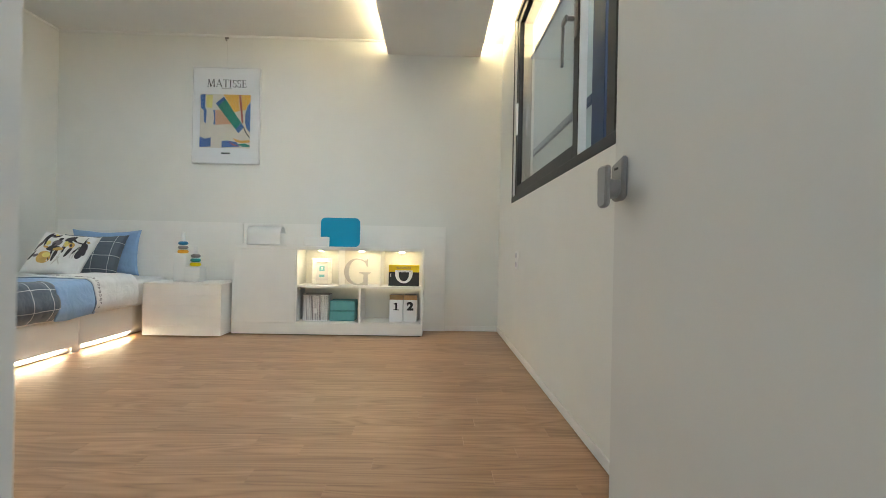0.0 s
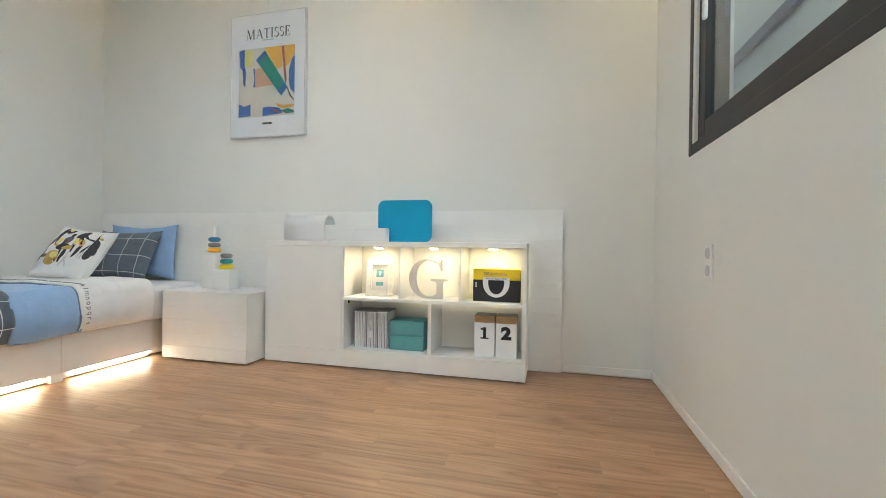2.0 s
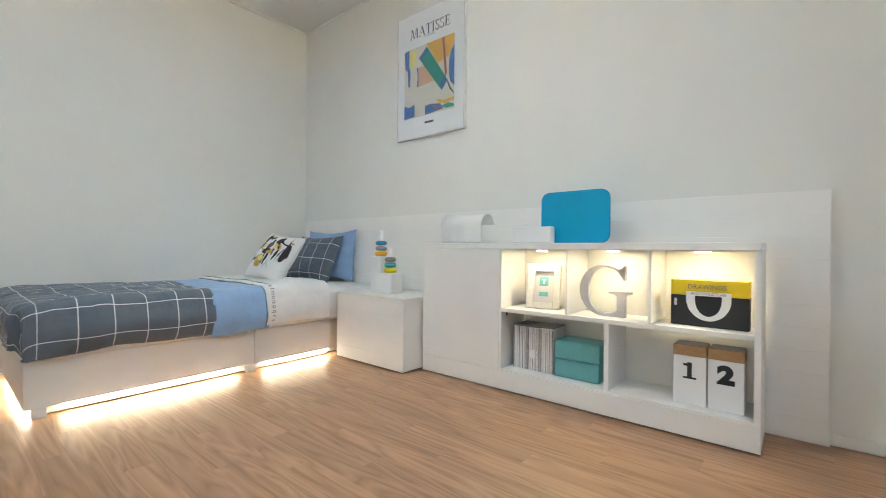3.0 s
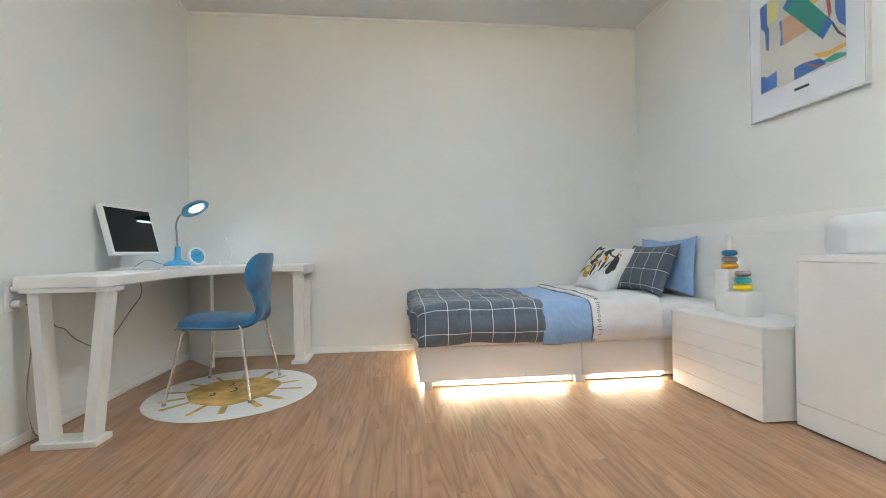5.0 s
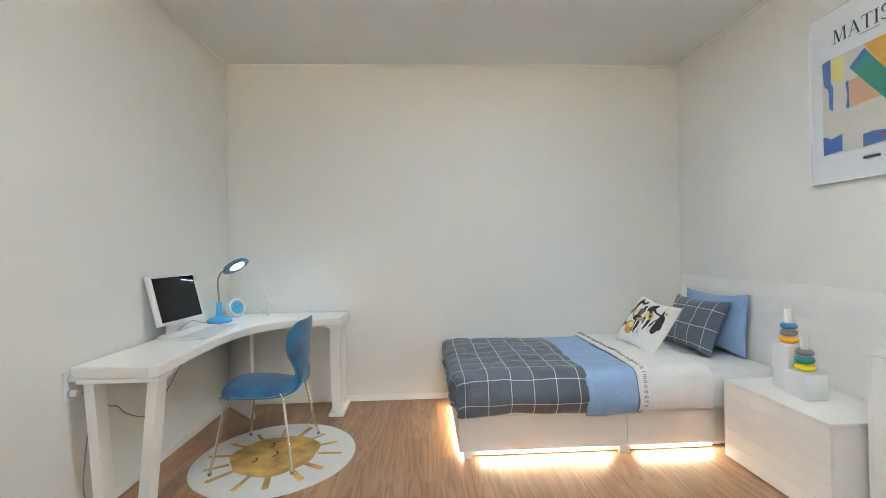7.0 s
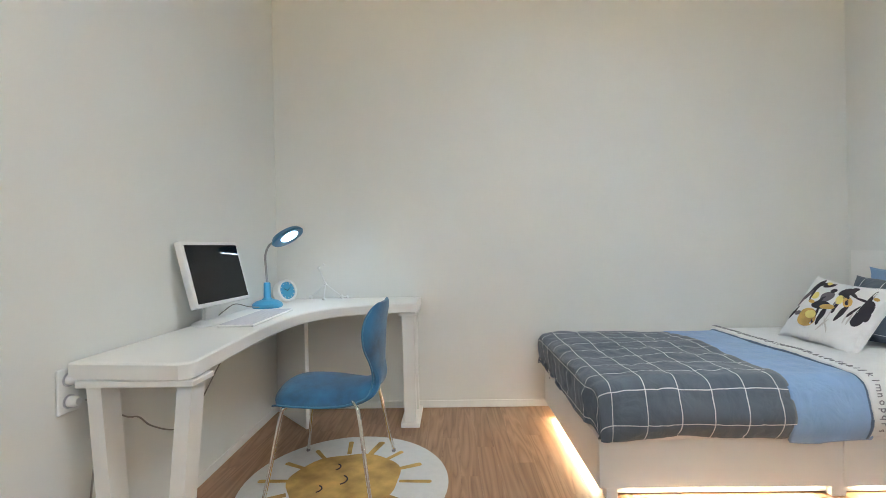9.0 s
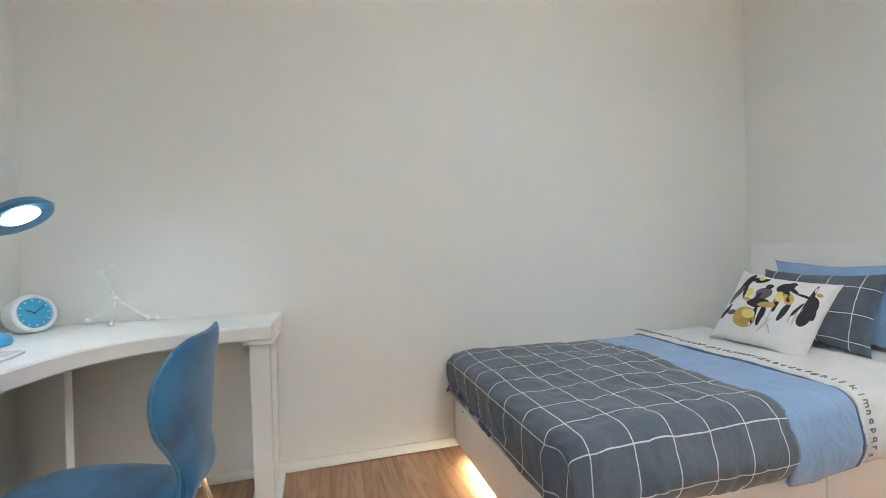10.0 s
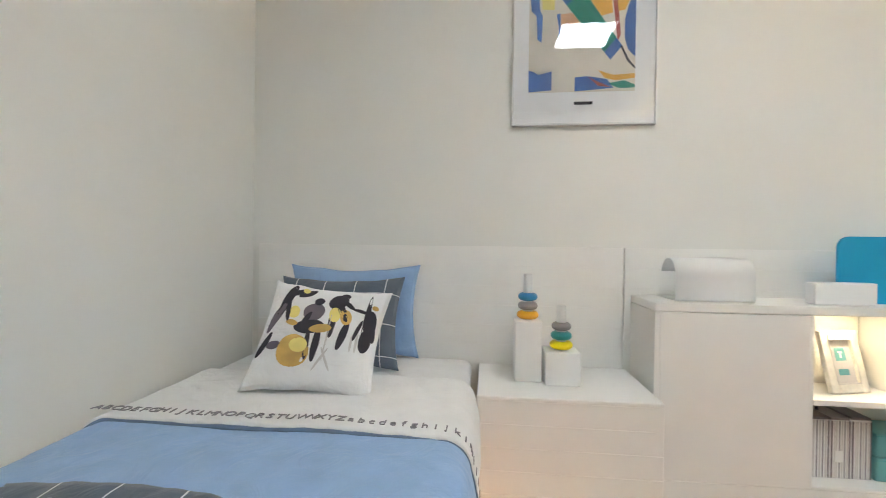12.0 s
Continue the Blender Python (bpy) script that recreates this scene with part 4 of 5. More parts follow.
# printed alphabet along the edge of the turn-down
letters, YL = [], 3.285
for k, ch in enumerate("ABCDEFGHIJKLMNOPQRSTUVWXYZabcdefghijklmnopqrstu"):
    ltot = (XO - 0.075 - XA) + 0.075 * math.pi / 2 + (ZT - 0.075 - ZB)
    s = (0.012 + k * 0.0289) / ltot
    if s > 0.985:
        break
    x, z, l = section(s)
    x2, z2, l2 = section(min(1, s + 0.01))
    t = Vector((x2 - x, 0, z2 - z)).normalized()
    nrm = Vector((-t.z, 0, t.x))
    side = max(0.0, min(1.0, (ZT - 0.03 - z) / 0.15))
    zz, w = z + 0.014, YL - 3.24
    n1 = noise.noise(Vector((x * 2.3 + 7.7, w * 2.6, zz * 2.3)))
    n2 = noise.noise(Vector((x * 7 + 7.7, w * 7, zz * 7)))
    n4 = abs(noise.noise(Vector((x * 4 + 7.7, w * 11 + 2.5 * n1, zz * 3))))
    f = max(0.0, min(1.0, (ZT - 0.075 - z) / (ZT - 0.075 - ZB)))
    x += 0.5 * (0.022 * math.sin(math.pi * f) - 0.034 * f ** 4)
    amp = 0.009 * (n1 + 0.45 * n2 - 0.5 * max(0.0, 0.16 - n4) / 0.16)
    m = Matrix.Translation(Vector((x + (amp * 1.4 + 0.01 + 0.006 * noise.noise(Vector((7.7 * 3, w * 9, zz * 1.5)))) * side, YL, zz + amp * (1 - side) + 0.004 * n2 * side)) + nrm * 0.003) @ Matrix((t, (0, 1, 0), nrm)).transposed().to_4x4()
    letters.append(text_bm(ch, 0.041, 0.0012, m))
for bm in letters:
    part("printed_letter", bm, M_PRINT, duvet)
cloth("piping", 3.234, 3.243, M_SLATE, duvet, 0.006, seed=7.7, nv=3, puff=0.009, label="slate blue edge under the turn-down")

# ---- round rug ----
RX, RY, RR = -2.738, 1.025, 0.485
rug = thing("round_rug", (RX, RY, 0), "round white rug with a smiling gold sun on the floor", "rug")
part("rug_base", lathe([(0, 0.0006), (RR - 0.002, 0.0006), (RR, 0.003), (RR - 0.003, 0.006), (0, 0.006)], 72, Matrix.Translation((RX, RY, 0))), M_RUG, rug)
sd = [(0.265 + 0.010 * math.sin(3 * a + 1) + 0.006 * math.sin(7 * a), a) for a in [2 * math.pi * k / 60 for k in range(60)]]
sun_face = part("sun_motif", prism([(RX - 0.01 + r * math.cos(a), RY - 0.01 + r * math.sin(a)) for r, a in sd], 0.0062, 0.0072), M_SUN, rug, "mottled gold sun disc")
random.seed(5)
for k in range(14):
    a = 2 * math.pi * (k + 0.3 + 0.2 * random.random()) / 14
    r0, r1, w = 0.262, 0.375 + 0.045 * random.random(), 0.010 + 0.007 * random.random()
    pts = [(r0, -w), (r1 - 0.008, -w * 1.2), (r1, -w * 0.6), (r1, w * 0.6), (r1 - 0.008, w * 1.2), (r0, w)]
    ray = prism(pts, 0.0062, 0.0068)
    ray.transform(pose(RX - 0.01, RY - 0.01, 0, 0, 0, math.degrees(a)))
    part("sun_ray", ray, M_SUN, rug)


def arc(cx, cy, r, a0, a1):
    return tube([(cx + r * math.cos(radians(a)), cy + r * math.sin(radians(a)), 0.0075) for a in np.linspace(a0, a1, 6)], 0.0035, 6)


for cx, cy, r in ((-2.872, 0.935, 0.030), (-2.677, 0.897, 0.030), (-2.752, 0.985, 0.042)):
    part("sun_smile", arc(cx, cy, r, 25, 155), M_INK, rug, "thin dark curved line")

# ---- chair ----


def shell():
    """Seat and back in one padded, waisted sheet that bends upwards at the rear."""
    prof = [(-0.232, 0.412, 0.120), (-0.224, 0.432, 0.170), (-0.19, 0.450, 0.203), (-0.12, 0.452, 0.222), (-0.02, 0.447, 0.220), (0.08, 0.441, 0.192), (0.145, 0.443, 0.154),
            (0.190, 0.460, 0.126), (0.214, 0.492, 0.106), (0.224, 0.535, 0.110), (0.228, 0.590, 0.142), (0.231, 0.660, 0.190), (0.236, 0.730, 0.208), (0.244, 0.790, 0.200), (0.254, 0.832, 0.165), (0.258, 0.852, 0.120)]
    P = [Vector(p) for p in prof]
    rows = []
    for i in range(len(P) - 1):
        a, b, c, d = P[max(i - 1, 0)], P[i], P[i + 1], P[min(i + 2, len(P) - 1)]
        for s in range(4):
            t = s / 4
            rows.append(0.5 * ((2 * b) + (c - a) * t + (2 * a - 5 * b + 4 * c - d) * t * t + (3 * b - a - 3 * c + d) * t ** 3))
    rows.append(P[-1])
    bm, n, loops = bmesh.new(), 20, []
    for i, r in enumerate(rows):
        q, p = rows[min(i + 1, len(rows) - 1)], rows[max(i - 1, 0)]
        d = Vector((0, q.x - p.x, q.y - p.y)).normalized()
        nor = Vector((0, -d.z, d.y))
        up = max(0.0, min(1.0, (r.y - 0.46) / 0.1))
        ends = min(1.0, 0.35 + 0.65 * math.sin(math.pi * i / (len(rows) - 1)) * 3)
        ring = []
        for side in (1, -1):
            for k in range(n + (1 if side > 0 else 0)):
                u = (2 * k / n - 1) * side
                if side < 0 and k == 0:
                    continue
                th = (0.033 - 0.015 * up) * ends * (max(0, 1 - u ** 4)) ** 0.5
                c = Vector((u * r.z, r.x, r.y)) + nor * (side * th + (0.95 * up * (u * r.z) ** 2 - 0.026 * (1 - up) * u * u))
                ring.append(bm.verts.new(c))
        loops.append(ring)
    for a, b in zip(loops, loops[1:]):
        m = len(a)
        for k in range(m):
            bm.faces.new((a[k], a[(k + 1) % m], b[(k + 1) % m], b[k]))
    bm.faces.new(loops[0])
    bm.faces.new(loops[-1])
    bmesh.ops.recalc_face_normals(bm, faces=bm.faces)
    return bm


def piping(side):
    """The seam that runs round one edge of the shell."""
    pts = []
    for y, z, w in ((-0.224, 0.436, 0.170), (-0.19, 0.450, 0.203), (-0.12, 0.452, 0.222), (-0.02, 0.447, 0.220), (0.08, 0.441, 0.192), (0.145, 0.443, 0.154), (0.190, 0.460, 0.126), (0.214, 0.492, 0.106), (0.224, 0.535, 0.110), (0.228, 0.590, 0.142), (0.231, 0.660, 0.190), (0.236, 0.730, 0.208), (0.244, 0.790, 0.200), (0.254, 0.832, 0.165)):
        rise = min(1.0, max(0.0, (z - 0.46) / 0.08))
        pts.append((side * (w + 0.001), y - 0.95 * w * w * rise, z - 0.026 * (1 - rise)))
    return tube(pts, 0.0042)


chair = thing("chair", pose(-2.774, 0.967, 0.006, 0, 0, -2), "blue velvet shell chair with chrome legs on the round rug", "chair")
part("seat_shell", shell(), M_VELVET, chair, local=True)
for side in (1, -1):
    part("piping", piping(side), M_LAMPHEAD, chair, "dark blue seam", local=True)
for sx in (1, -1):
    for sy in (1, -1):
        part("leg", tube([(sx * 0.05, sy * 0.05, 0.425), (sx * 0.14, sy * 0.12, 0.423), (sx * 0.185, sy * 0.155, 0.412), (sx * 0.203, sy * 0.172, 0.38), (sx * 0.237, sy * 0.205, 0.18), (sx * 0.268, sy * 0.235, 0.008)], 0.0085), M_CHROME, chair, "bent chrome tube leg", local=True)
        part("glide_or_gap", lathe([(0, 0), (0.010, 0), (0.011, 0.004), (0.010, 0.016), (0, 0.016)], 12, Matrix.Translation((sx * 0.268, sy * 0.235, 0.001))), M_RGREY, chair, local=True)
part("mount", lathe([(0, 0.412), (0.07, 0.412), (0.075, 0.418), (0.07, 0.426), (0, 0.426)], 20), M_RGREY, chair, local=True)

# ---- things on the desk ----
D = DZ1
mon = thing("monitor", pose(-2.745, 0.424, D, 0, 0, 175), "white flat monitor with a dark screen on the desk", "monitor")
tilt = pose(0, 0, 0.235, -14, 0, 0)


def tilted(bm, m=tilt):
    bm.transform(m)
    return bm


# the monitor's own front faces -y before it is turned
body = part("housing", tilted(boxes((-0.206, 0.206, -0.012, 0.020, -0.151, 0.151), bevel=0.006)), M_WHITE, mon, local=True)
part("screen", tilted(boxes((-0.189, 0.189, -0.0135, -0.0122, -0.133, 0.134))), M_SCREEN, body, "glossy black screen", local=True)
part("stand", tilted(boxes((-0.05, 0.05, 0.012, 0.030, -0.2, -0.03), bevel=0.004), pose(0, 0.0, 0.215, 4, 0, 0)), M_WHITE, mon, local=True)
part("base", lathe([(0, 0), (0.118, 0), (0.121, 0.005), (0.115, 0.011), (0.05, 0.016), (0, 0.018)], 36, Matrix.Diagonal((1.15, 0.72, 1, 1))), M_WHITE, mon, local=True)

kb = thing("keyboard", pose(-2.845, 0.580, D, 0, 0, 1), "flat pale grey keyboard on the desk", "keyboard")
part("case", boxes((-0.247, 0.247, -0.082, 0.082, 0.001, 0.011), bevel=0.003), M_WHITE, kb, local=True)
for r in range(5):
    for c in range(14):
        part("key", boxes((-0.238 + c * 0.0342, -0.238 + c * 0.0342 + 0.0326, -0.075 + r * 0.0302, -0.075 + r * 0.0302 + 0.0286, 0.0112, 0.0132), bevel=0.0), M_KEYS, kb, local=True)

LX, LY = -3.245, 0.447
lamp = thing("desk_lamp", (LX, LY, D), "blue gooseneck desk lamp, lit, on the desk", "desk lamp")
part("base", lathe([(0, 0.0005), (0.082, 0.0005), (0.087, 0.011), (0.082, 0.025), (0.064, 0.038), (0.032, 0.048), (0.021, 0.060), (0.019, 0.142), (0.016, 0.148), (0, 0.149)], 32, Matrix.Translation((LX, LY, D))), M_SKYBLUE, lamp)
part("gooseneck", tube([(LX, LY, D + 0.146), (LX + 0.002, LY - 0.004, D + 0.23), (LX + 0.010, LY - 0.002, D + 0.31), (LX + 0.020, LY + 0.025, D + 0.366), (LX + 0.030, LY + 0.062, D + 0.386), (LX + 0.036, LY + 0.082, D + 0.393)], 0.0062), M_STEEL, lamp)
hm = Matrix.Translation((LX + 0.068, LY + 0.156, D + 0.413)) @ Vector((-0.12, -0.54, 0.83)).to_track_quat("Z", "Y").to_matrix().to_4x4()
hd = part("head", lathe([(0, 0.034), (0.052, 0.031), (0.084, 0.020), (0.096, 0.0), (0.090, -0.009), (0.070, -0.011), (0, -0.011)][::-1], 36, hm), M_LAMPHEAD, lamp)
part("tube_light", lathe([(0, -0.0145), (0.048, -0.0145), (0.048, -0.0115), (0, -0.0115)], 24, hm @ Matrix.Translation((0.018, 0.020, 0))), M_DESKLED, hd, "glowing white light")

ck = thing("alarm_clock", pose(-3.500, 0.462, D, 0, 0, 150), "round white alarm clock with a blue dial on the desk", "clock")
up = Matrix.Translation((0, 0, 0.073)) @ pose(0, 0, 0, 76, 0, 0) @ Matrix.Scale(1.18, 4)
part("case", tilted(lathe([(0, -0.062), (0.040, -0.060), (0.056, -0.045), (0.062, -0.01), (0.062, 0.010), (0.058, 0.014), (0.050, 0.014), (0.049, 0.006), (0, 0.006)], 36), up), M_WHITE, ck, local=True)
dial = part("dial", tilted(lathe([(0, 0.0065), (0.048, 0.0065), (0.048, 0.008), (0, 0.008)], 36), up), M_SKYBLUE, ck, "sky-blue dial", local=True)
for k in range(12):
    part("hour_mark", tilted(box(bmesh.new(), -0.0012, 0.0012, 0.037, 0.044, 0.0082, 0.0088, 0, pose(0, 0, 0, 0, 0, 30 * k)), up), M_WHITE, dial, local=True)
part("clock_hand", tilted(box(bmesh.new(), -0.0016, 0.0016, -0.004, 0.024, 0.0084, 0.0092, 0, pose(0, 0, 0, 0, 0, 60)), up), M_INK, dial, local=True)
part("clock_hand", tilted(box(bmesh.new(), -0.0012, 0.0012, -0.004, 0.036, 0.0094, 0.0100, 0, pose(0, 0, 0, 0, 0, -55)), up), M_INK, dial, local=True)

mol = thing("stick_model", (-3.60, 0.70, D), "small white ball-and-stick ornament on the desk", "ornament")
NODES = [(-3.600, 0.690, 0.874), (-3.635, 0.575, D + 0.013), (-3.545, 0.692, D + 0.011), (-3.630, 0.790, D + 0.013), (-3.585, 0.650, 0.985), (-3.600, 0.682, 1.006), (-3.638, 0.826, D + 0.010)]
RADII = [0.011, 0.013, 0.011, 0.013, 0.012, 0.009, 0.010]
for p, r in zip(NODES, RADII):
    part("ball", lathe([(r * math.sin(math.pi * k / 8), -r * math.cos(math.pi * k / 8)) for k in range(9)], 14, Matrix.Translation(p)), M_WHITE, mol)
for a, b in ((0, 1), (0, 2), (0, 3), (0, 4), (4, 5), (3, 6)):
    part("stick", tube([NODES[a], NODES[b]], 0.0036), M_WHITE, mol)

# ---- sockets and cords ----


def socket(place, label, plugs):
    s = thing("wall_socket", place, label, "socket")
    part("plate", boxes((-0.037, 0.037, -0.010, -0.0005, -0.070, 0.070), bevel=0.003), M_WHITE, s, local=True)
    for z in (-0.034, 0.034):
        part("outlet", lathe([(0, 0.0102), (0.017, 0.0102), (0.020, 0.0125), (0.022, 0.0125), (0.022, 0.0098), (0, 0.0098)], 24, Matrix.Translation((0, 0, z)) @ pose(0, 0, 0, 90)), M_KEYS, s, local=True)
        if plugs:
            part("plug", lathe([(0, 0.0128), (0.017, 0.0128), (0.017, 0.030), (0.012, 0.042), (0, 0.043)], 20, Matrix.Translation((0, 0, z)) @ pose(0, 0, 0, 90)), M_WHITE, s, local=True)
    return s


socket(pose(XE, 3.305, 0.739, 0, 0, -90), "white double wall socket low on the wall", False)
socket(pose(-2.045, YS, 0.682, 0, 0, 180), "white double wall socket with plugs below the desk", True)
cord = thing("power_cord", (-2.05, 0.36, 0), "thin grey power cords hanging below the desk", "cable")
part("cord", tube([(-2.07, YS + 0.042, 0.645), (-2.095, YS + 0.05, 0.59), (-2.112, YS + 0.03, 0.45), (-2.10, YS + 0.02, 0.28), (-2.095, YS + 0.02, 0.17), (-2.125, YS + 0.022, 0.05), (-2.16, YS + 0.03, 0.0035)], 0.003), M_CORD, cord)
part("cord", tube([(-2.08, YS + 0.042, 0.71), (-2.14, YS + 0.04, 0.60), (-2.26, YS + 0.02, 0.515), (-2.33, YS + 0.015, 0.485), (-2.395, YS + 0.015, 0.425), (-2.535, YS + 0.015, 0.35), (-2.65, YS + 0.015, 0.355), (-2.735, YS + 0.015, 0.41), (-2.87, YS + 0.012, 0.51), (-2.99, YS + 0.008, 0.60), (-2.96, YS + 0.005, 0.72), (-2.85, YS + 0.008, 0.80), (-2.76, 0.40, 0.86)], 0.003), M_CORD, cord)
lc = thing("lamp_cord", (-3.0, 0.4, D), "thin grey lamp cord on the desk", "cable")
part("cord", tube([(LX + 0.080, LY - 0.01, D + 0.012), (-3.08, 0.415, D + 0.028), (-2.99, 0.385, D + 0.055), (-2.93, 0.36, D + 0.03), (-2.90, YS + 0.006, D + 0.004)], 0.0025), M_CORD, lc)

# ---- ring stackers on the nightstand ----
NT = 0.468


def ring(z, R, r, material, owner, x, y):
    prof = [(R - r + r * math.cos(a), z + r * 0.82 * math.sin(a)) for a in [2 * math.pi * k / 20 for k in range(21)]]
    part("ring", lathe(prof, 32, Matrix.Translation((x, y, 0))), material, owner)


def stacker(x0, x1, y0, y1, h, rings, post, label):
    s = thing("ring_stacker", ((x0 + x1) / 2, (y0 + y1) / 2, NT), label, "toy", "ring stackers")
    part("block", boxes((x0, x1, y0, y1, NT + 0.0005, NT + h), bevel=0.007), M_WHITE, s)
    x, y, z = (x0 + x1) / 2, (y0 + y1) / 2, NT + h
    part("post", lathe([(0, z), (0.021, z), (0.018, z + post - 0.003), (0.015, z + post), (0, z + post)], 20, Matrix.Translation((x, y, 0))), M_WHITE, s)
    for k, (material, R) in enumerate(rings):
        ring(z + 0.021 + 0.0385 * k, R, 0.0205, material, s, x, y)
    return s


stacker(-2.360, -2.248, 3.945, 4.055, 0.252, ((M_RYEL, 0.046), (M_RGREY, 0.042), (M_RBLUE, 0.041)), 0.195, "tall white block with stacked amber, grey and blue rings")
stacker(-2.240, -2.098, 3.908, 4.023, 0.137, ((M_RLEM, 0.047), (M_RTEAL, 0.043), (M_RGREY, 0.040)), 0.185, "low white block with stacked yellow, teal and grey rings")

# ---- things on the cabinet ----
bent = thing("letter_tray", (-1.55, 4.05, CZ), "bent white sheet-metal tray standing on the cabinet", "tray")
prof = [(4.17, CZ + 0.004), (4.06, CZ + 0.004), (3.985, CZ + 0.004), (3.98, CZ + 0.012)] + [(3.98, CZ + 0.02 + 0.02 * k) for k in range(5)] + [(4.05 - 0.07 * math.cos(a), CZ + 0.105 + 0.07 * math.sin(a)) for a in [math.pi * k / 16 * 0.95 for k in range(17)]]
bm = bmesh.new()
ra, rb = ([bm.verts.new((x, y, z)) for y, z in prof] for x in (-1.715, -1.41))
for k in range(len(prof) - 1):
    bm.faces.new((ra[k], ra[k + 1], rb[k + 1], rb[k]))
ob = part("sheet", bm, M_WHITE, bent)
so = ob.modifiers.new("thickness", "SOLIDIFY")
so.thickness, so.offset = 0.004, 0
blk = thing("white_block", (-1.08, 4.0, CZ), "small plain white block on the cabinet", "block")
part("block", boxes((-1.193, -0.967, 3.975, 4.03, CZ + 0.0005, CZ + 0.088), bevel=0.004), M_PAPER, blk)


def rounded(x0, x1, z0, z1, r, y, thick):
    pts = []
    for cx, cz, a0 in ((x1 - r, z1 - r, 0), (x0 + r, z1 - r, 90), (x0 + r, z0 + r, 180), (x1 - r, z0 + r, 270)):
        for k in range(7):
            a = radians(a0 + 15 * k)
            pts.append((cx + r * math.cos(a), cz + r * math.sin(a)))
    b = prism(pts, 0, thick, 0.0015)
    b.transform(Matrix.Translation((0, y, 0)) @ FACE_S)
    return b


bp = thing("blue_board", (-0.86, 4.06, CZ), "bright blue board with rounded corners standing on the cabinet", "board")
part("board", rounded(-1.056, -0.688, CZ + 0.0005, 1.088, 0.045, 4.062, 0.014), M_CYAN, bp)

# photo frame
ff = thing("photo_frame", pose(-1.03, 4.02, 0.460, -15, 0, 14), "whitewashed wooden photo frame with small teal pictures on the shelf", "photo frame")
w, h, e = 0.090, 0.245, 0.038
part("frame", boxes((-w, -w + e, -0.016, 0.004, 0.0, h), (w - e, w, -0.016, 0.004, 0.0, h), (-w + e, w - e, -0.016, 0.004, 0.0, e), (-w + e, w - e, -0.016, 0.004, h - e, h), bevel=0.003), M_FRAME, ff, local=True)
part("inner_edge", boxes((-w + e - 0.004, -w + e, -0.018, -0.0162, e - 0.004, h - e + 0.004), (w - e, w - e + 0.004, -0.018, -0.0162, e - 0.004, h - e + 0.004), (-w + e, w - e, -0.018, -0.0162, e - 0.004, e), (-w + e, w - e, -0.018, -0.0162, h - e, h - e + 0.004)), M_GREYL, ff, local=True)
part("mount_card", boxes((-w + e, w - e, -0.003, 0.003, e, h - e)), M_GREYL, ff, local=True)
part("picture", boxes((-0.024, 0.024, -0.0045, -0.0032, 0.125, 0.175)), M_TEAL, ff, local=True)
part("picture", boxes((-0.024, 0.024, -0.0045, -0.0032, 0.068, 0.092)), M_TEAL, ff, local=True)
part("picture_letter", merge(boxes((-0.010, 0.010, -0.0052, -0.0046, 0.155, 0.162)), boxes((-0.004, 0.004, -0.0052, -0.0046, 0.136, 0.155))), M_PAPER, ff, local=True)
part("easel_back", box(bmesh.new(), -0.02, 0.02, 0.003, 0.007, 0.0, 0.16, 0.0, pose(0, 0.028, -0.004, 12)), M_KRAFT, ff, local=True)

# big letter
lt = thing("letter_g", (-0.69, 4.03, 0.458), "large grey serif letter standing on the lit shelf", "letter")


def ring_letter(cx, cz, ro, rz, tmax, tmin, a0, a1, y, thick, one_sided=False):
    """A bow of a roman capital: thick at the left, thin at top and bottom."""
    n = 40
    outer, inner = [], []
    for k in range(n + 1):
        a = radians(a0 + (a1 - a0) * k / n)
        t = tmin + (tmax - tmin) * (max(0.0, -math.cos(a)) if one_sided else abs(math.cos(a))) ** 1.5
        outer.append((cx + ro * math.cos(a), cz + rz * math.sin(a)))
        inner.append((cx + (ro - t) * math.cos(a), cz + (rz - t * 0.9) * math.sin(a)))
    bm = bmesh.new()
    fo = [bm.verts.new((x, y, z)) for x, z in outer]
    fi = [bm.verts.new((x, y, z)) for x, z in inner]
    bo = [bm.verts.new((x, y + thick, z)) for x, z in outer]
    bi = [bm.verts.new((x, y + thick, z)) for x, z in inner]
    for k in range(n):
        bm.faces.new((fo[k], fo[k + 1], fi[k + 1], fi[k]))
        bm.faces.new((bo[k + 1], bo[k], bi[k], bi[k + 1]))
        bm.faces.new((fo[k + 1], fo[k], bo[k], bo[k + 1]))
        bm.faces.new((fi[k], fi[k + 1], bi[k + 1], bi[k]))
    for k in (0, n):
        bm.faces.new((fo[k], fi[k], bi[k], bo[k]))
    bmesh.ops.recalc_face_normals(bm, faces=bm.faces)
    return bm


def plate(points, y, thick, bevel=0.0015):
    """A flat piece over an outline of (x, z), with softened edges."""
    b = prism(points, 0, thick, bevel)
    b.transform(Matrix.Translation((0, y + thick, 0)) @ FACE_S)
    return b


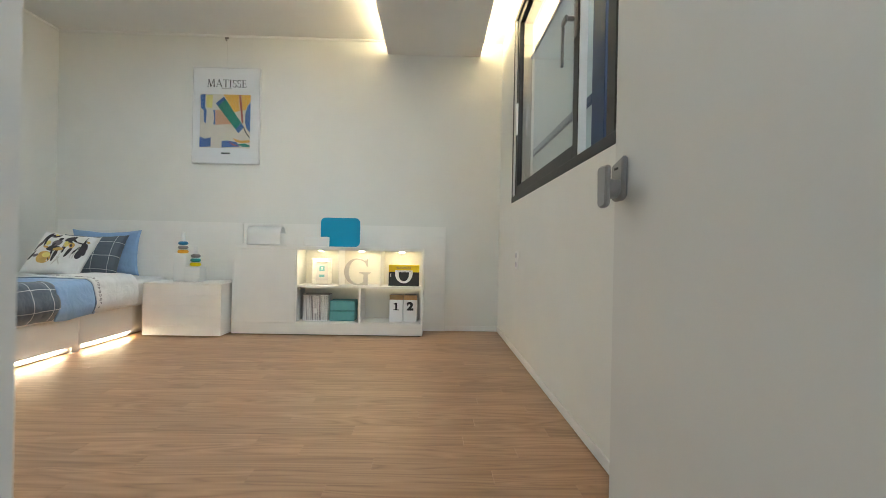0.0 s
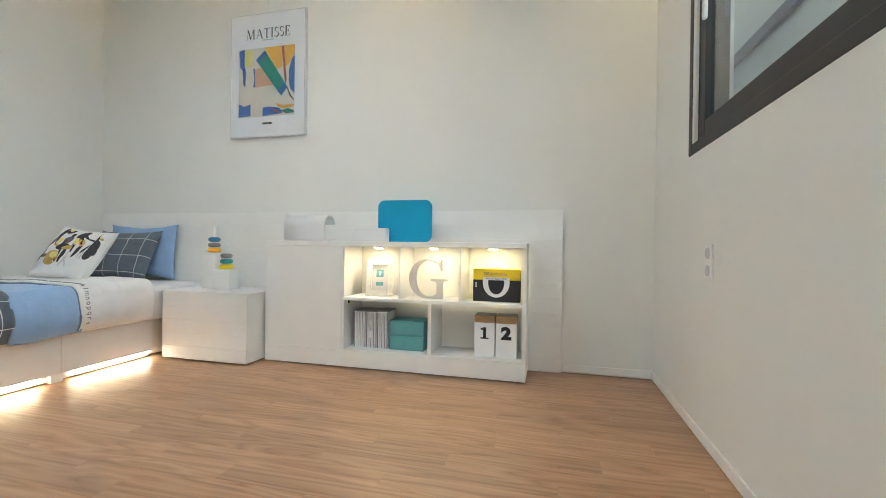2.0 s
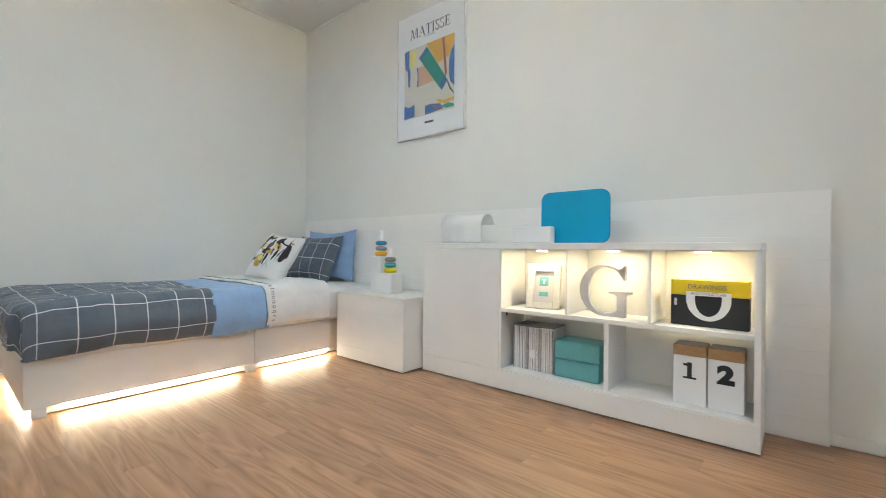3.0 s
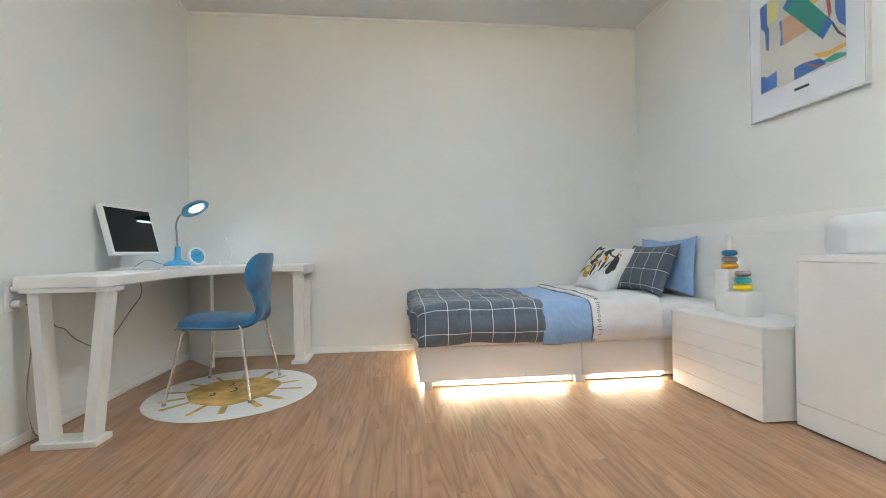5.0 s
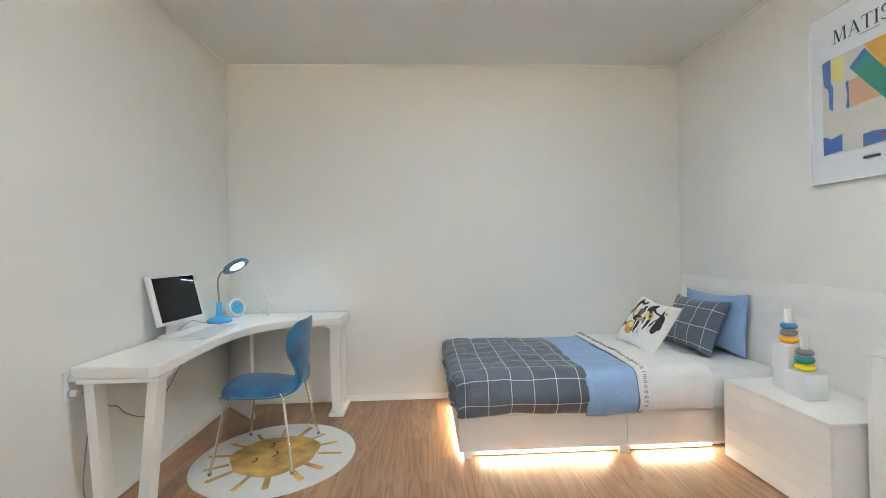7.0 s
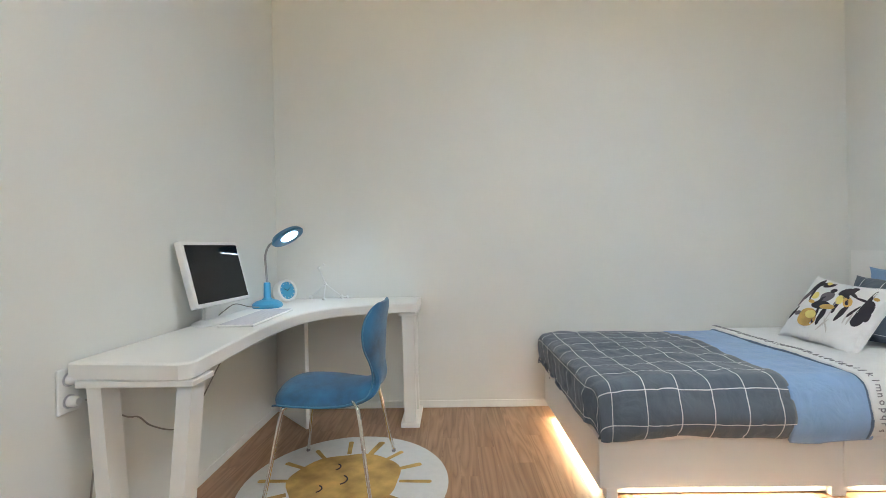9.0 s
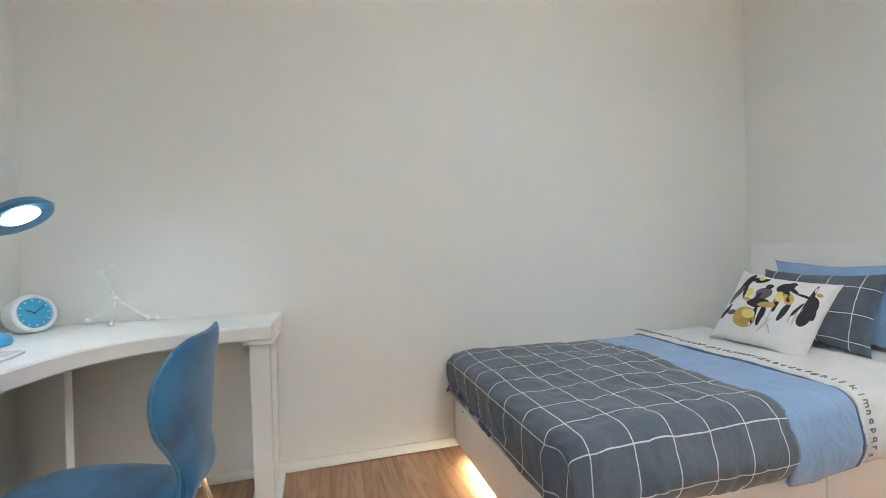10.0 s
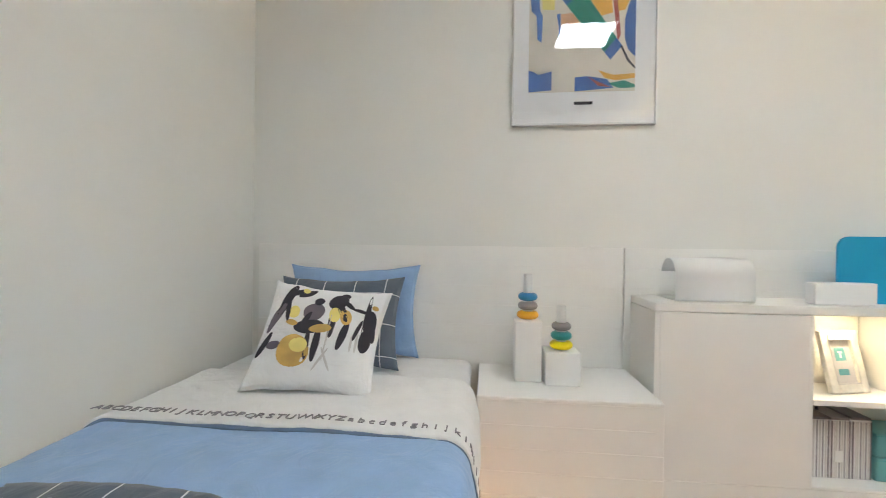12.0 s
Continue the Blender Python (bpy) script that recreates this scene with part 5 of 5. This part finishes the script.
gx, gz, gy, gt = -0.700, 0.5835, 4.012, 0.026
bow = ring_letter(gx, gz, 0.122, 0.1255, 0.043, 0.013, 46, 300, gy, gt, True)
spur = plate([(gx + 0.070, gz + 0.088), (gx + 0.084, gz + 0.062), (gx + 0.090, gz + 0.050), (gx + 0.100, gz + 0.050), (gx + 0.100, gz + 0.124), (gx + 0.091, gz + 0.124), (gx + 0.084, gz + 0.108), (gx + 0.066, gz + 0.108)], gy, gt)
stem = plate([(gx - 0.01, gz - 0.1255), (gx + 0.100, gz - 0.1255), (gx + 0.100, gz - 0.030), (gx + 0.106, gz - 0.018), (gx + 0.128, gz - 0.012), (gx + 0.128, gz - 0.003), (gx + 0.020, gz - 0.003), (gx + 0.020, gz - 0.012), (gx + 0.052, gz - 0.018), (gx + 0.060, gz - 0.030), (gx + 0.060, gz - 0.092), (gx + 0.040, gz - 0.108)], gy + 0.0005, gt - 0.001)
part("bow", merge(bow, spur, stem), M_GREYL, lt)

# black and yellow book
bk = thing("book", pose(-0.262, 4.0, 0.458, 0, 0, -2), "thick black and yellow book standing on the lit shelf", "book")
part("cover", boxes((-0.142, 0.142, 0.0, 0.058, 0.0, 0.131), bevel=0.0015), M_BLACK, bk, local=True)
part("cover_band", boxes((-0.142, 0.142, 0.0, 0.058, 0.1313, 0.198), bevel=0.0015), M_YELLOW, bk, local=True)
d1 = ring_letter(0.0, 0.118, 0.082, 0.092, 0.033, 0.021, 180, 360, -0.0015, 0.0013)
part("printed_letter", merge(d1, boxes((-0.082, -0.049, -0.0015, -0.0002, 0.1183, 0.1305), (0.049, 0.082, -0.0015, -0.0002, 0.1183, 0.1305), (-0.082, 0.082, -0.0015, -0.0002, 0.1308, 0.148))), M_WHITE, bk, "large white letter lying on its side", local=True)
part("title", text_bm("DRAWINGS", 0.027, 0.0003, Matrix.Translation((-0.005, -0.0012, 0.168)) @ FACE_S), M_STRIPE, bk, "dark printed title", local=True)
part("subtitle", text_bm("AND STRUCTURE", 0.016, 0.0003, Matrix.Translation((0.0, -0.002, 0.1395)) @ FACE_S), M_STRIPE, bk, "thin dark printed subtitle", local=True)
part("spine_print", boxes((-0.128, -0.118, -0.0008, -0.0002, 0.085, 0.115)), M_GREYL, bk, local=True)

latch = thing("shelf_pin", (-1.205, 3.94, 0.41), "small dark shelf pin under the shelf", "pin")
part("pin", lathe([(0, 0), (0.005, 0), (0.005, 0.02), (0, 0.02)], 20, Matrix.Translation((-1.205, 3.94, 0.4155))), M_INK, latch)
# striped file boxes, teal boxes, number blocks
for x0, x1, dz in ((-1.197, -1.112, 0.0), (-1.108, -1.035, 0.0), (-1.031, -0.958, 0.004)):
    b = thing("striped_book", ((x0 + x1) / 2, 4.07, 0.122), "white book box with grey vertical stripes on the shelf", "book", "striped books")
    part("cover", boxes((x0, x1, 4.0, 4.15, 0.1225, 0.355 + dz), bevel=0.001), M_PAPER, b)
    for u, half, ink in ((0.06, 0.0028, M_STRIPE), (0.20, 0.0016, M_GREYL), (0.30, 0.0018, M_GREYL), (0.45, 0.0016, M_STRIPE), (0.58, 0.0022, M_GREYL), (0.71, 0.0016, M_STRIPE), (0.84, 0.0022, M_GREYL), (0.95, 0.0024, M_STRIPE)):
        xs = x0 + u * (x1 - x0)
        part("stripe", boxes((xs - half, xs + half, 3.9985, 3.9998, 0.125, 0.353)), ink, b)
    part("lid", boxes((x0 + 0.002, x1 - 0.002, 4.002, 4.148, 0.3555 + dz, 0.364 + dz)), M_RGREY, b)
lb = thing("book_label", (-1.075, 3.998, 0.2), "small white label on the striped books", "label")
part("label", boxes((-1.092, -1.060, 3.9965, 3.9984, 0.19, 0.235)), M_PAPER, lb)
for z0, z1, dx in ((0.1225, 0.2165, 0.0), (0.217, 0.312, 0.002)):
    b = thing("storage_box", (-0.83, 4.06, z0), "teal card storage box in the shelf", "box", "teal boxes")
    part("body", boxes((-0.948 + dx, -0.712 + dx, 3.99 + dx, 4.15, z0, z1 - 0.0005), bevel=0.009), M_TEAL, b)
    part("lid_edge", boxes((-0.9485 + dx, -0.7115 + dx, 3.9892 + dx, 4.02, z1 - 0.010, z1 - 0.0085)), M_RTEAL, b)
for x0, x1, ch in ((-0.389, -0.265, "1"), (-0.258, -0.134, "2")):
    b = thing("number_block", ((x0 + x1) / 2, 4.0, 0.122), "white number block with a kraft band on the shelf", "box", "number blocks")
    part("body", boxes((x0, x1, 3.985, 4.09, 0.1225, 0.330), bevel=0.0015), M_PAPER, b)
    part("band", boxes((x0, x1, 3.985, 4.09, 0.3303, 0.374), bevel=0.0015), M_KRAFT, b, "brown kraft band")
    part("lid", boxes((x0 + 0.004, x1 - 0.004, 3.989, 4.086, 0.3743, 0.377)), M_RGREY, b)
    xm = (x0 + x1) / 2
    if ch == "1":
        num = merge(boxes((xm - 0.008, xm + 0.010, 3.9838, 3.9848, 0.241, 0.303)), boxes((xm - 0.024, xm + 0.026, 3.9838, 3.9848, 0.233, 0.2409)), boxes((xm - 0.023, xm - 0.0081, 3.9838, 3.9848, 0.287, 0.297)))
    else:
        num = text_bm(ch, 0.098, 0.0006, Matrix.Translation(((x0 + x1) / 2, 3.9842, 0.268)) @ FACE_S @ Matrix.Diagonal((1.15, 1, 1, 1)), 0.006)
    part("numeral", num, M_BLACK, b, "bold black numeral")

# ---- neighbouring house seen through the window ----
M_RENDER = mat("white_render", (0.78, 0.78, 0.76), 0.9, vary=0.05, scale=2, bump=0.4, bscale=60)
M_ASPH = mat("asphalt", (0.05, 0.05, 0.05), 0.9, vary=0.15, scale=2, bump=0.4)
setting("ground", boxes((-400, 400, -400, 400, -6.2, -6.0)), M_ASPH, "dark asphalt ground far below the window", "ground")
nb = thing("house", (4.0, 7.0, -6.0), "plain white rendered neighbouring house, bright in daylight", "house")
part("wall", boxes((2.35, 7, 1.0, 15, -6, 6.3)), M_RENDER, nb)
part("roof", boxes((2.25, 7.1, 0.9, 15.1, 6.3005, 6.5), bevel=0.02), M_TRIM, nb, "flat roof edge")

# ---- floor planks ----
PW, PL = 0.0952, 0.86
floor = bpy.data.objects["floor"]
bm = boxes((0.0002, PL - 0.0002, 0.0002, PW - 0.0002, -0.003, 0.0), bevel=0.0003)
plank = finish(bm, "plank", M_FLOOR, False)
random.seed(11)
short = {}
y, row = YS, 0
while y < YN - 0.001:
    x = XW - PL * ((row * 0.37 + random.random() * 0.2) % 1)
    while x < XE:
        a, b = max(x, XW), min(x + PL, XE)
        if b - a > 0.01:
            d = min(PW, YN - y)
            if b - a > PL - 1e-6 and d > PW - 1e-6:
                me = plank
            else:
                me = finish(boxes((0.0002, b - a - 0.0002, 0.0002, d - 0.0002, -0.003, 0.0), bevel=0.0003), "plank", M_FLOOR, False)
            ob = new("plank", me)
            ob.location, ob.parent = Vector((a, y, 0)) * SIZE, floor
        x += PL
    y += PW
    row += 1
hall = finish(boxes((-1.4, 1.4, -1.6, YS - 0.0005, -0.003, 0.0)), "hall_floor", M_FLOOR, False)
ob = new("hall_floor", hall)
ob.parent = floor
